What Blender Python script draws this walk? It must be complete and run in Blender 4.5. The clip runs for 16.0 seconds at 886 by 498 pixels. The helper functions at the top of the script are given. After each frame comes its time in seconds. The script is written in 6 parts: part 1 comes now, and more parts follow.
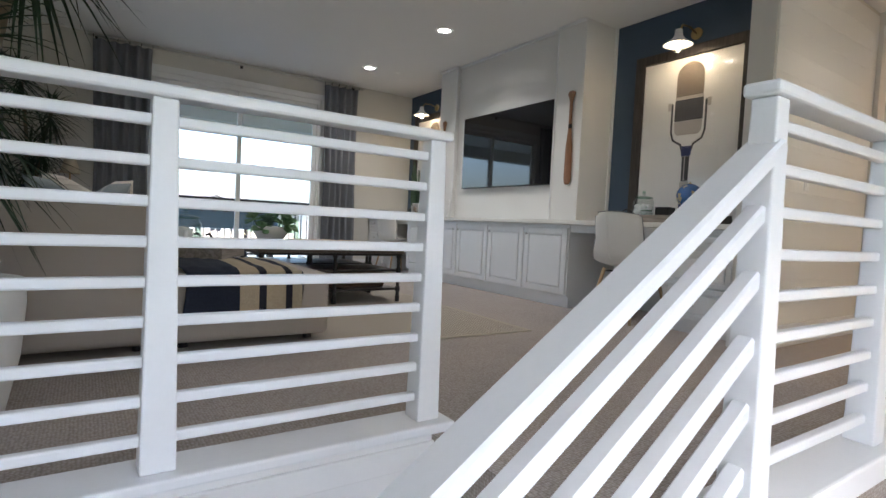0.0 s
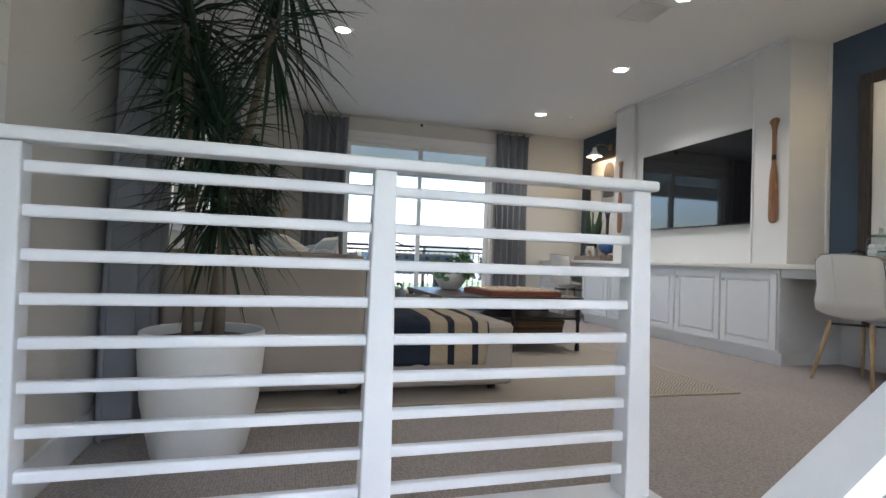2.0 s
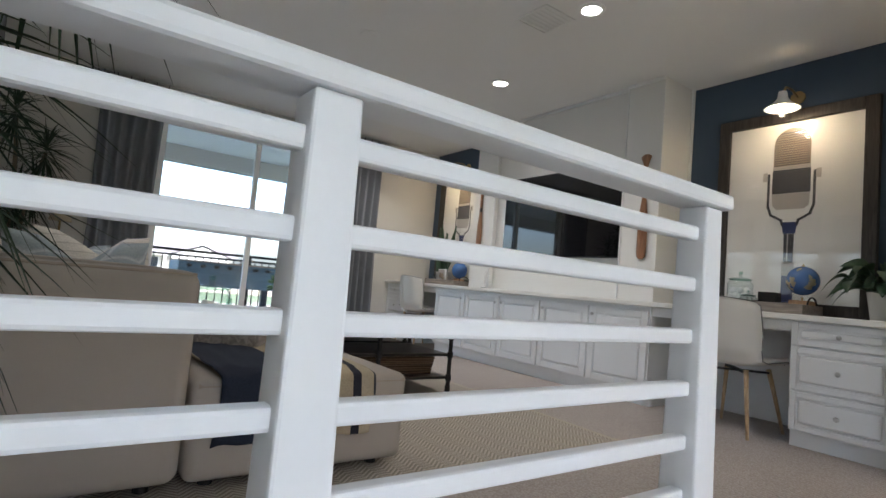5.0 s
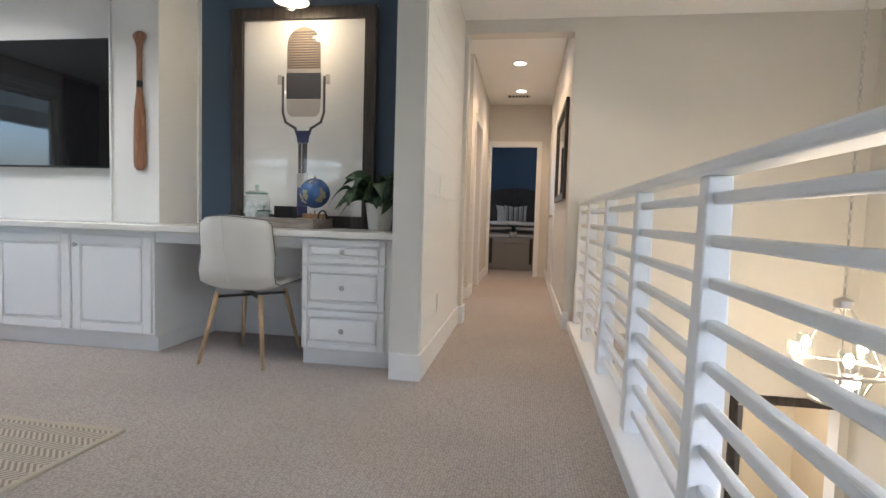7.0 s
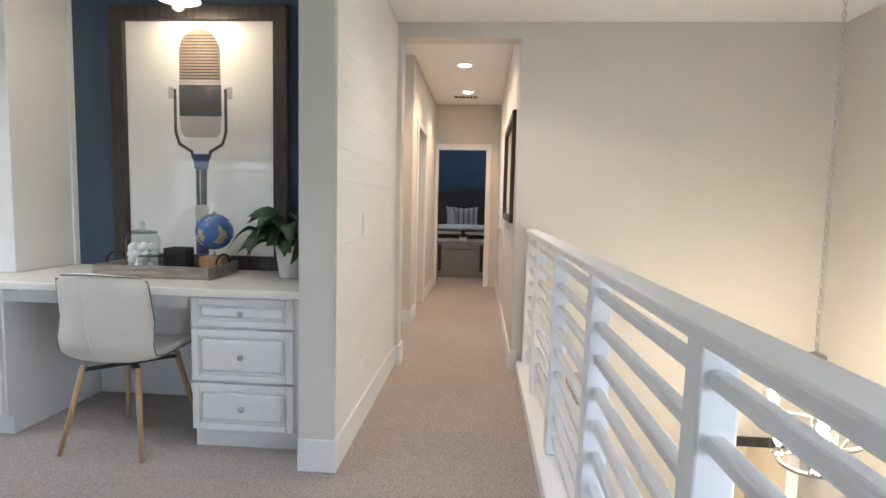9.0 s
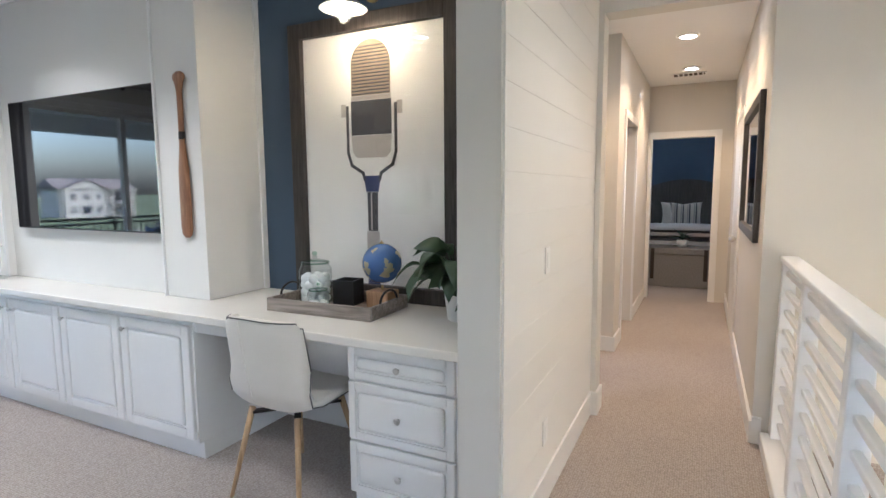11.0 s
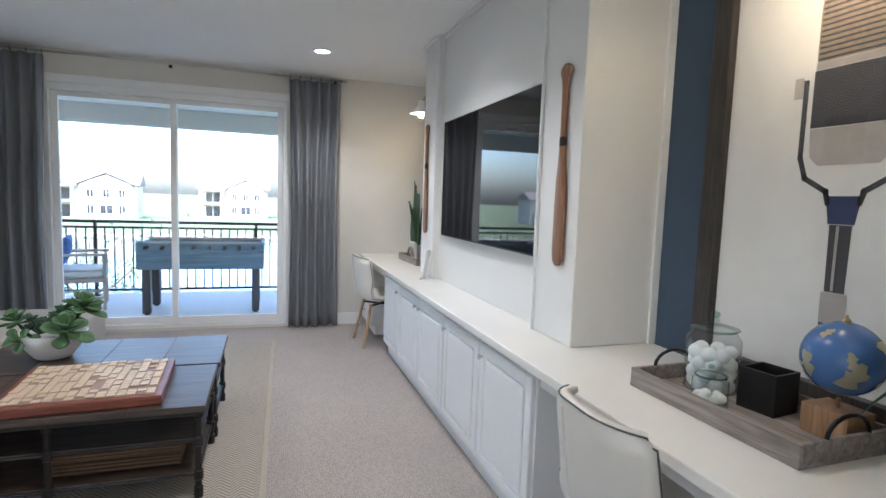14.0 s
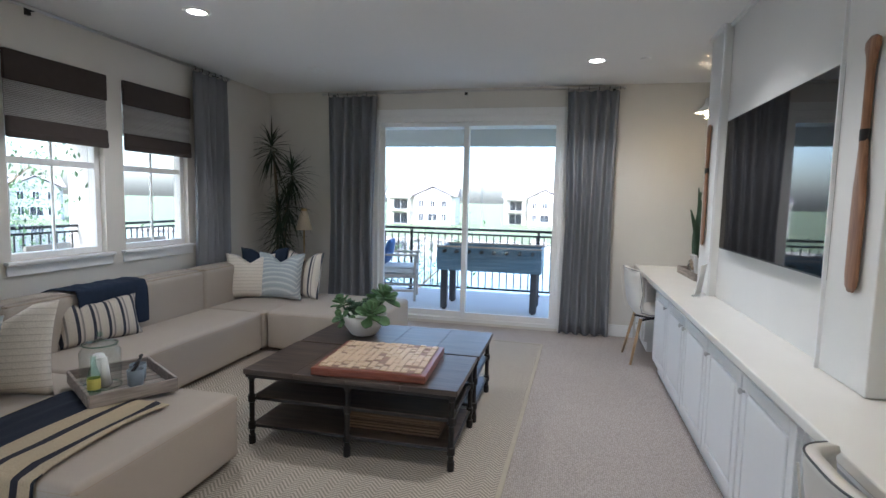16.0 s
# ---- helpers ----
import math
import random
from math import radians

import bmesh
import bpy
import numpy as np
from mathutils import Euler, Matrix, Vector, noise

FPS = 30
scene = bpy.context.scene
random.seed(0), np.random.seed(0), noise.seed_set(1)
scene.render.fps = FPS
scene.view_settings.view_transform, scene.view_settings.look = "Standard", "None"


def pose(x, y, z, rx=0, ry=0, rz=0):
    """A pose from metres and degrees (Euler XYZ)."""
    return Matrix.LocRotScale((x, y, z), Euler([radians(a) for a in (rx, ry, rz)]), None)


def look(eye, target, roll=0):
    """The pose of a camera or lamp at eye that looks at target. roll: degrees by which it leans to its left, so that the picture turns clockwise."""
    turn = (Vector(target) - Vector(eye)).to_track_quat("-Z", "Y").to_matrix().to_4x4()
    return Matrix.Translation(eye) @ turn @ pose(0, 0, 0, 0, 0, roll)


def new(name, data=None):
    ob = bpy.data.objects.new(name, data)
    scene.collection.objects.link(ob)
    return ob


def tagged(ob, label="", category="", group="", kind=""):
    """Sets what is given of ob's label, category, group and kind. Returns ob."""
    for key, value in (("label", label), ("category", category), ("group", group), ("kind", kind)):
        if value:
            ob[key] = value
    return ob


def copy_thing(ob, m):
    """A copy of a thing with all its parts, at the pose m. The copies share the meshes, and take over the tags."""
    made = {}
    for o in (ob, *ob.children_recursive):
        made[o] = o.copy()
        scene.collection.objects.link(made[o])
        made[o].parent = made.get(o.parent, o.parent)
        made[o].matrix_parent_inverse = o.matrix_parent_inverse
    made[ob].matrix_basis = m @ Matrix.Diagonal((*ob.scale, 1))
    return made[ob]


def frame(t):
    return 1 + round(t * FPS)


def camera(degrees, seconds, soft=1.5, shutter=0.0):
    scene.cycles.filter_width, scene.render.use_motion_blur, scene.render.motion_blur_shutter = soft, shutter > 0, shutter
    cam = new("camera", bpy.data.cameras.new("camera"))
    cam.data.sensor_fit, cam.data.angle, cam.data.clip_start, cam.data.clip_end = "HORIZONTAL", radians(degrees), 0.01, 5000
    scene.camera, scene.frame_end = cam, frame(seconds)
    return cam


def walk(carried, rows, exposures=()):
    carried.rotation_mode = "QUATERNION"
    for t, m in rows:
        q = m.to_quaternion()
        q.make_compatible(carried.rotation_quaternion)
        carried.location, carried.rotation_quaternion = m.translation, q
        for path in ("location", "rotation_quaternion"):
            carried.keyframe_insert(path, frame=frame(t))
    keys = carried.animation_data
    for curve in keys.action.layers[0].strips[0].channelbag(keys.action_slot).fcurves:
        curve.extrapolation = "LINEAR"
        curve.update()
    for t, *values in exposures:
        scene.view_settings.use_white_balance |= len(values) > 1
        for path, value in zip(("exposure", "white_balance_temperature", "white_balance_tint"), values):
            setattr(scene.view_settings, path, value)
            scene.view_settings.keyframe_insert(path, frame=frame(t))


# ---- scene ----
cam = camera(80.0, 16.0)
PATH = [
    (0, (-0.986, -1.528, 0.704), (0.140, 0.123, 0.616), 2.8),
    (0.5, (-1.007, -1.553, 0.736), (-0.034, 0.193, 0.665), 1.3),
    (1, (-1.048, -1.566, 0.721), (-0.193, 0.242, 0.680), 1.3),
    (1.5, (-1.045, -1.485, 0.730), (-0.315, 0.377, 0.746), 1.7),
    (2, (-1.070, -1.449, 0.751), (-0.506, 0.469, 0.792), 2.0),
    (2.5, (-1.116, -1.391, 0.751), (-0.667, 0.558, 0.782), 3.1),
    (3, (-1.177, -1.278, 0.764), (-0.766, 0.679, 0.801), 3.8),
    (3.2, (-1.180, -1.218, 0.765), (-0.778, 0.741, 0.810), 4.1),
    (5.3, (-0.973, -0.513, 0.785), (0.378, 0.956, 0.919), 4.2),
    (5.5, (-0.898, -0.489, 0.778), (0.580, 0.854, 0.887), 3.6),
    (6, (-0.638, -0.475, 0.762), (1.102, 0.512, 0.792), 3.8),
    (6.5, (-0.423, -0.481, 0.774), (1.494, 0.078, 0.650), 3.4),
    (7, (-0.287, -0.462, 0.918), (1.686, -0.157, 0.794), 1.7),
    (7.5, (-0.240, -0.468, 0.964), (1.750, -0.317, 0.834), 1.9),
    (8, (-0.095, -0.533, 1.029), (1.895, -0.414, 0.872), 1.6),
    (8.2, (-0.016, -0.534, 1.076), (1.974, -0.427, 0.911), 1.5),
    (10.3, (0.634, -0.572, 1.429), (2.555, -0.056, 1.223), 0.0),
    (10.5, (0.704, -0.559, 1.446), (2.591, 0.067, 1.235), -0.3),
    (11, (0.885, -0.502, 1.422), (2.668, 0.375, 1.200), -0.4),
    (11.5, (1.077, -0.407, 1.445), (2.742, 0.679, 1.222), 1.2),
    (12, (1.296, -0.373, 1.453), (2.802, 0.926, 1.240), 0.9),
    (12.5, (1.431, -0.318, 1.460), (2.649, 1.253, 1.233), 1.7),
    (13, (1.507, -0.186, 1.455), (2.536, 1.513, 1.217), 1.2),
    (13.5, (1.580, -0.081, 1.447), (2.466, 1.698, 1.217), 1.5),
    (14, (1.646, -0.039, 1.447), (2.276, 1.851, 1.264), 2.0),
    (14.5, (1.722, -0.056, 1.464), (2.018, 1.914, 1.290), 2.9),
    (15, (1.787, -0.046, 1.450), (1.755, 1.945, 1.273), 3.3),
    (15.5, (1.828, -0.069, 1.443), (1.623, 1.912, 1.257), 2.3),
    (16, (1.891, -0.103, 1.467), (1.442, 1.837, 1.282), 1.3),
]
walk(cam, [(t, look(eye, target, roll)) for t, eye, target, roll in PATH], [(0, 2.8, 5750, 10), (3.2, 3.1, 5650, 10), (5.5, 2.85, 5800, 10), (7.5, 3.45, 5500, 10), (11.0, 3.6, 5400, 10), (12.5, 3.5, 5400, 10), (14.5, 3.35, 5400, 10), (16.0, 3.1, 5450, 10)])

# ---- light ----
world = bpy.data.worlds.new("sky")
scene.world = world
world.use_nodes = True
_n = world.node_tree.nodes
_sky = _n.new("ShaderNodeTexSky")
_sky.sky_type = 'NISHITA'
_sky.sun_disc = False
_sky.sun_elevation = radians(52)
_sky.sun_rotation = radians(200)
_sky.air_density = 1.0
_sky.dust_density = 4.0
world.node_tree.links.new(_sky.outputs[0], _n["Background"].inputs[0])
_n["Background"].inputs[1].default_value = 0.15


def lamp(name, kind, m, power, color, size=0.2, size_y=None, spot=None):
    li = bpy.data.lights.new(name, kind)
    li.energy, li.color = power, color
    if kind == 'AREA':
        li.size = size
        if size_y:
            li.shape, li.size_y = 'RECTANGLE', size_y
        else:
            li.shape = 'DISK'
    elif kind == 'SUN':
        li.angle = radians(size)
    else:
        li.shadow_soft_size = size
    if spot:
        li.spot_size, li.spot_blend = radians(spot), 0.6
    ob = new(name, li)
    ob.matrix_world = m
    return ob


lamp("sun", 'SUN', look((0, 0, 20), (5.5, 15 * 0.55, 0)), 1.2, (1, 0.97, 0.92), 12)
DAY = (0.86, 0.93, 1.0)
WARM = (1.0, 0.90, 0.79)
# fill lamp: assumed tall stair window, unseen in the south wall behind the walk
lamp("stair_fill_light", 'AREA', look((-0.5, -2.98, 0.9), (-0.5, 0, 0.7)), 0.8, DAY, 1.7, 2.2)

# ---- materials ----


def mat(name, color, rough=0.6, metal=0.0, var=0.06, scale=6.0, bump=0.0, bscale=80.0, spec=0.5, coat=0.0, fine=0.04):
    m = bpy.data.materials.new(name)
    m.use_nodes = True
    nt = m.node_tree
    b = nt.nodes["Principled BSDF"]
    b.inputs["Roughness"].default_value = rough
    b.inputs["Metallic"].default_value = metal
    b.inputs["Specular IOR Level"].default_value = spec
    b.inputs["Coat Weight"].default_value = coat
    tc = nt.nodes.new("ShaderNodeTexCoord")
    oi = nt.nodes.new("ShaderNodeObjectInfo")
    n1 = nt.nodes.new("ShaderNodeTexNoise")
    n1.inputs["Scale"].default_value = scale
    n1.inputs["Detail"].default_value = 5
    n2 = nt.nodes.new("ShaderNodeTexNoise")
    n2.inputs["Scale"].default_value = bscale
    n2.inputs["Detail"].default_value = 3
    nt.links.new(tc.outputs["Object"], n1.inputs["Vector"])
    nt.links.new(tc.outputs["Object"], n2.inputs["Vector"])
    val = nt.nodes.new("ShaderNodeMath")
    val.operation = 'MULTIPLY_ADD'
    val.inputs[1].default_value = 2 * var
    val.inputs[2].default_value = 1 - var
    nt.links.new(n1.outputs["Fac"], val.inputs[0])
    v2 = nt.nodes.new("ShaderNodeMath")
    v2.operation = 'MULTIPLY_ADD'
    v2.inputs[1].default_value = 2 * fine
    nt.links.new(n2.outputs["Fac"], v2.inputs[0])
    nt.links.new(val.outputs[0], v2.inputs[2])
    hsv = nt.nodes.new("ShaderNodeHueSaturation")
    hsv.inputs["Color"].default_value = (*color, 1)
    nt.links.new(v2.outputs[0], hsv.inputs["Value"])
    nt.links.new(hsv.outputs[0], b.inputs["Base Color"])
    if bump:
        bp = nt.nodes.new("ShaderNodeBump")
        bp.inputs["Strength"].default_value = bump
        bp.inputs["Distance"].default_value = 0.003
        nt.links.new(n2.outputs["Fac"], bp.inputs["Height"])
        nt.links.new(bp.outputs[0], b.inputs["Normal"])
    return m


def nodes_of(m):
    return m.node_tree, m.node_tree.nodes["Principled BSDF"]


def ramp(nt, stops):
    r = nt.nodes.new("ShaderNodeValToRGB")
    e = r.color_ramp.elements
    while len(e) < len(stops):
        e.new(0.5)
    for el, (p, c) in zip(e, stops):
        el.position, el.color = p, (*c, 1)
    return r


def carpet_mat(name, c0, c1, size=0.011):
    """Looped pile: small cells with relief, and broad shading from wear."""
    m = bpy.data.materials.new(name)
    m.use_nodes = True
    nt, b = nodes_of(m)
    b.inputs["Roughness"].default_value = 0.95
    b.inputs["Specular IOR Level"].default_value = 0.1
    tc = nt.nodes.new("ShaderNodeTexCoord")
    v = nt.nodes.new("ShaderNodeTexVoronoi")
    v.inputs["Scale"].default_value = 1 / size
    v.inputs["Randomness"].default_value = 0.45
    n = nt.nodes.new("ShaderNodeTexNoise")
    n.inputs["Scale"].default_value = 1.3
    n.inputs["Detail"].default_value = 6
    nt.links.new(tc.outputs["Object"], v.inputs["Vector"])
    nt.links.new(tc.outputs["Object"], n.inputs["Vector"])
    r = ramp(nt, [(0.0, c1), (0.75, c0)])
    nt.links.new(v.outputs["Distance"], r.inputs[0])
    h = nt.nodes.new("ShaderNodeHueSaturation")
    ma = nt.nodes.new("ShaderNodeMath")
    ma.operation = 'MULTIPLY_ADD'
    ma.inputs[1].default_value, ma.inputs[2].default_value = 0.24, 0.88
    nt.links.new(n.outputs["Fac"], ma.inputs[0])
    nt.links.new(ma.outputs[0], h.inputs["Value"])
    nt.links.new(r.outputs[0], h.inputs["Color"])
    nt.links.new(h.outputs[0], b.inputs["Base Color"])
    bp = nt.nodes.new("ShaderNodeBump")
    bp.invert = True
    bp.inputs["Strength"].default_value, bp.inputs["Distance"].default_value = 0.7, 0.004
    nt.links.new(v.outputs["Distance"], bp.inputs["Height"])
    nt.links.new(bp.outputs[0], b.inputs["Normal"])
    return m


def math_node(nt, op, a, b=None, c=None):
    q = nt.nodes.new("ShaderNodeMath")
    q.operation = op
    for i, s in enumerate((a, b, c)):
        if s is None:
            continue
        if isinstance(s, (int, float)):
            q.inputs[i].default_value = s
        else:
            nt.links.new(s, q.inputs[i])
    return q.outputs[0]


def stripes_mat(name, axis, period, stops, rough=0.9, bump=0.3, zig=0.0, zig_period=0.1, off=0.0):
    """Woven cloth with stripes along an axis, or a herringbone when zig is set."""
    m = bpy.data.materials.new(name)
    m.use_nodes = True
    nt, b = nodes_of(m)
    b.inputs["Roughness"].default_value = rough
    b.inputs["Specular IOR Level"].default_value = 0.15
    tc = nt.nodes.new("ShaderNodeTexCoord")
    sp = nt.nodes.new("ShaderNodeSeparateXYZ")
    nt.links.new(tc.outputs["Object"], sp.inputs[0])
    a = sp.outputs["XYZ".index(axis)]
    other = sp.outputs["X"] if axis == "Y" else sp.outputs["Y"]
    if zig:
        p = math_node(nt, 'PINGPONG', other, zig_period)
        a = math_node(nt, 'MULTIPLY_ADD', p, zig, a)
    a = math_node(nt, 'ADD', a, off + 50 * period)
    f = math_node(nt, 'FRACT', math_node(nt, 'DIVIDE', a, period))
    r = ramp(nt, stops)
    r.color_ramp.interpolation = 'CONSTANT' if not zig else 'LINEAR'
    nt.links.new(f, r.inputs[0])
    n = nt.nodes.new("ShaderNodeTexNoise")
    n.inputs["Scale"].default_value = 160
    nt.links.new(tc.outputs["Object"], n.inputs["Vector"])
    h = nt.nodes.new("ShaderNodeHueSaturation")
    nt.links.new(math_node(nt, 'MULTIPLY_ADD', n.outputs["Fac"], 0.5, 0.75), h.inputs["Value"])
    nt.links.new(r.outputs[0], h.inputs["Color"])
    nt.links.new(h.outputs[0], b.inputs["Base Color"])
    bp = nt.nodes.new("ShaderNodeBump")
    bp.inputs["Strength"].default_value, bp.inputs["Distance"].default_value = bump, 0.003
    nt.links.new(n.outputs["Fac"], bp.inputs["Height"])
    nt.links.new(bp.outputs[0], b.inputs["Normal"])
    return m


def wood_mat(name, c0, c1, axis="X", rough=0.45, grain=30.0):
    m = bpy.data.materials.new(name)
    m.use_nodes = True
    nt, b = nodes_of(m)
    b.inputs["Roughness"].default_value = rough
    tc = nt.nodes.new("ShaderNodeTexCoord")
    mp = nt.nodes.new("ShaderNodeMapping")
    sc = [grain, grain, grain]
    sc["XYZ".index(axis)] = grain / 14
    mp.inputs["Scale"].default_value = sc
    nt.links.new(tc.outputs["Object"], mp.inputs[0])
    n = nt.nodes.new("ShaderNodeTexNoise")
    n.inputs["Scale"].default_value = 1.0
    n.inputs["Detail"].default_value = 8
    n.inputs["Distortion"].default_value = 1.2
    nt.links.new(mp.outputs[0], n.inputs["Vector"])
    r = ramp(nt, [(0.3, c0), (0.68, c1)])
    nt.links.new(n.outputs["Fac"], r.inputs[0])
    nt.links.new(r.outputs[0], b.inputs["Base Color"])
    bp = nt.nodes.new("ShaderNodeBump")
    bp.inputs["Strength"].default_value, bp.inputs["Distance"].default_value = 0.25, 0.002
    nt.links.new(n.outputs["Fac"], bp.inputs["Height"])
    nt.links.new(bp.outputs[0], b.inputs["Normal"])
    return m


def glass_mat(name, tint=(1, 1, 1), ior=1.45):
    """Thin clear glass: see-through, with Fresnel gloss."""
    m = bpy.data.materials.new(name)
    m.use_nodes = True
    nt = m.node_tree
    nt.nodes.remove(nt.nodes["Principled BSDF"])
    tr = nt.nodes.new("ShaderNodeBsdfTransparent")
    tr.inputs[0].default_value = (*tint, 1)
    gl = nt.nodes.new("ShaderNodeBsdfGlossy")
    gl.inputs["Roughness"].default_value = 0.01
    lw = nt.nodes.new("ShaderNodeLayerWeight")
    f0 = ((ior - 1) / (ior + 1)) ** 2
    p5 = math_node(nt, 'POWER', lw.outputs["Facing"], 5.0)
    fac = math_node(nt, 'MULTIPLY_ADD', p5, 1 - f0, f0)
    mx = nt.nodes.new("ShaderNodeMixShader")
    nt.links.new(fac, mx.inputs[0])
    nt.links.new(tr.outputs[0], mx.inputs[1])
    nt.links.new(gl.outputs[0], mx.inputs[2])
    nt.links.new(mx.outputs[0], nt.nodes["Material Output"].inputs[0])
    return m


def glow_mat(name, color, power):
    m = bpy.data.materials.new(name)
    m.use_nodes = True
    nt, b = nodes_of(m)
    b.inputs["Base Color"].default_value = (*color, 1)
    b.inputs["Emission Color"].default_value = (*color, 1)
    b.inputs["Emission Strength"].default_value = power
    return m


M_WALL = mat("wall_paint", (0.66, 0.635, 0.585), 0.85, var=0.03, scale=2.5, bump=0.12, bscale=220, spec=0.25, fine=0.02)
M_CEIL = mat("ceiling_paint", (0.82, 0.82, 0.81), 0.9, var=0.02, scale=1.5, bump=0.15, bscale=180, spec=0.2, fine=0.02)
M_WHITE = mat("white_paint", (0.80, 0.80, 0.79), 0.38, var=0.025, scale=4, bump=0.05, bscale=60, fine=0.015)
M_RAIL = mat("rail_paint", (0.82, 0.83, 0.84), 0.42, var=0.03, scale=5, bump=0.06, bscale=70, fine=0.02)
M_PANEL = mat("panel_paint", (0.76, 0.75, 0.72), 0.55, var=0.025, scale=3, bump=0.05, bscale=90, fine=0.015)
M_BLUE = mat("blue_wall_paint", (0.055, 0.085, 0.13), 0.7, var=0.05, scale=3, bump=0.15, bscale=200, fine=0.03)
M_CARPET = carpet_mat("looped_carpet", (0.31, 0.272, 0.245), (0.56, 0.505, 0.465))
M_RUG = stripes_mat("herringbone_wool", "Y", 0.026, [(0.0, (0.52, 0.465, 0.385)), (0.42, (0.47, 0.42, 0.345)), (0.58, (0.25, 0.22, 0.185)), (0.86, (0.30, 0.265, 0.225))], zig=1.0, zig_period=0.055, bump=0.6)
M_RUGEDGE = mat("rug_binding", (0.42, 0.37, 0.29), 0.9, var=0.1, scale=40, bump=0.4, bscale=300)
M_COUNTER = mat("quartz_top", (0.80, 0.775, 0.72), 0.22, var=0.03, scale=5, bump=0.0, bscale=300, fine=0.02)
M_SOFA = mat("sofa_linen", (0.38, 0.335, 0.285), 0.92, var=0.05, scale=3, bump=0.5, bscale=650, spec=0.15, fine=0.12)
M_PIPE = mat("sofa_piping", (0.36, 0.30, 0.235), 0.9, var=0.05, bump=0.3, bscale=500)
M_CURTAIN = mat("curtain_linen", (0.20, 0.206, 0.222), 0.9, var=0.08, scale=8, bump=0.5, bscale=500, spec=0.1, fine=0.14)
M_NICKEL = mat("brushed_nickel", (0.55, 0.54, 0.52), 0.28, 1.0, var=0.05, scale=10)
M_BLACK = mat("black_metal", (0.025, 0.023, 0.022), 0.45, 0.6, var=0.2, scale=12, bump=0.2, bscale=90)
M_SCREEN = mat("screen_glass", (0.006, 0.006, 0.007), 0.03, var=0.0, spec=0.9, fine=0.0)
M_BEZEL = mat("screen_bezel", (0.01, 0.01, 0.01), 0.35, var=0.05)
M_PADDLE = wood_mat("paddle_wood", (0.17, 0.07, 0.03), (0.34, 0.17, 0.085), "Z", 0.35, 60)
M_DARKWOOD = wood_mat("dark_oak", (0.028, 0.02, 0.016), (0.105, 0.075, 0.056), "X", 0.40, 45)
M_FRAMEWOOD = wood_mat("frame_wood", (0.022, 0.018, 0.016), (0.06, 0.05, 0.043), "Z", 0.5, 60)
M_GREYWOOD = wood_mat("weathered_wood", (0.16, 0.135, 0.115), (0.36, 0.31, 0.27), "Y", 0.75, 40)
M_BLOCK = wood_mat("block_wood", (0.25, 0.13, 0.06), (0.45, 0.27, 0.14), "Z", 0.5, 60)
M_LEGWOOD = wood_mat("oak_leg", (0.36, 0.23, 0.12), (0.56, 0.39, 0.22), "Z", 0.45, 60)
M_RED = wood_mat("cherry_wood", (0.12, 0.03, 0.018), (0.25, 0.075, 0.04), "X", 0.35, 50)
M_TILE = mat("letter_tile", (0.58, 0.45, 0.31), 0.5, var=0.25, scale=30, fine=0.08)
M_BOARD = mat("board_face", (0.30, 0.20, 0.15), 0.6, var=0.2, scale=20)
M_VINYL = mat("white_leatherette", (0.72, 0.69, 0.63), 0.42, var=0.03, scale=5, bump=0.2, bscale=350)
M_SEAM = mat("dark_piping", (0.10, 0.10, 0.10), 0.6)
M_MATTE = mat("print_paper", (0.80, 0.79, 0.76), 0.7, var=0.01, scale=2)
M_INK = mat("print_ink", (0.06, 0.06, 0.066), 0.8, var=0.5, scale=45, fine=0.3, bscale=120)
M_INKTAN = mat("print_tan", (0.25, 0.20, 0.15), 0.8, var=0.6, scale=60, fine=0.4, bscale=150)
M_INKGREY = mat("print_grey", (0.48, 0.45, 0.42), 0.8, var=0.15, scale=30)
M_INKBLUE = mat("print_blue", (0.05, 0.065, 0.16), 0.8, var=0.3, scale=30)
M_GLASS = glass_mat("clear_glass")
M_PANE = glass_mat("low_e_glass", (0.955, 0.96, 0.957))
M_JAR = glass_mat("jar_glass", (0.90, 0.93, 0.93), 1.7)
M_GREENJAR = glass_mat("green_glass", (0.75, 0.88, 0.82), 1.5)
M_COTTON = mat("cotton", (0.82, 0.82, 0.80), 0.95, var=0.05, scale=30, bump=0.6, bscale=120)
M_GLOBE = mat("globe_sea", (0.055, 0.13, 0.33), 0.25, var=0.15, scale=8, coat=0.4)
M_LAND = mat("globe_land", (0.33, 0.30, 0.20), 0.3, var=0.3, scale=25)
M_POT = mat("glazed_pot", (0.70, 0.69, 0.66), 0.4, var=0.03, scale=4, bump=0.06, bscale=50)
M_SOIL = mat("soil", (0.06, 0.045, 0.03), 0.95, var=0.4, scale=40, bump=1.0, bscale=90)
M_LEAF = mat("lily_leaf", (0.022, 0.055, 0.022), 0.48, var=0.3, scale=12)
M_SUCC = mat("succulent_leaf", (0.085, 0.165, 0.065), 0.5, var=0.3, scale=15)
M_SUCD = mat("dark_succulent", (0.035, 0.075, 0.04), 0.5, var=0.3, scale=15)
M_DRAC = mat("dracaena_leaf", (0.016, 0.036, 0.016), 0.42, var=0.35, scale=14)
M_CANE = mat("cane_bark", (0.20, 0.16, 0.115), 0.9, var=0.25, scale=25, bump=0.6, bscale=60)
M_SNAKE = mat("snake_leaf", (0.045, 0.085, 0.045), 0.45, var=0.5, scale=30)
M_NAVY = mat("navy_knit", (0.026, 0.036, 0.060), 0.95, var=0.12, scale=25, bump=0.7, bscale=260, spec=0.1)
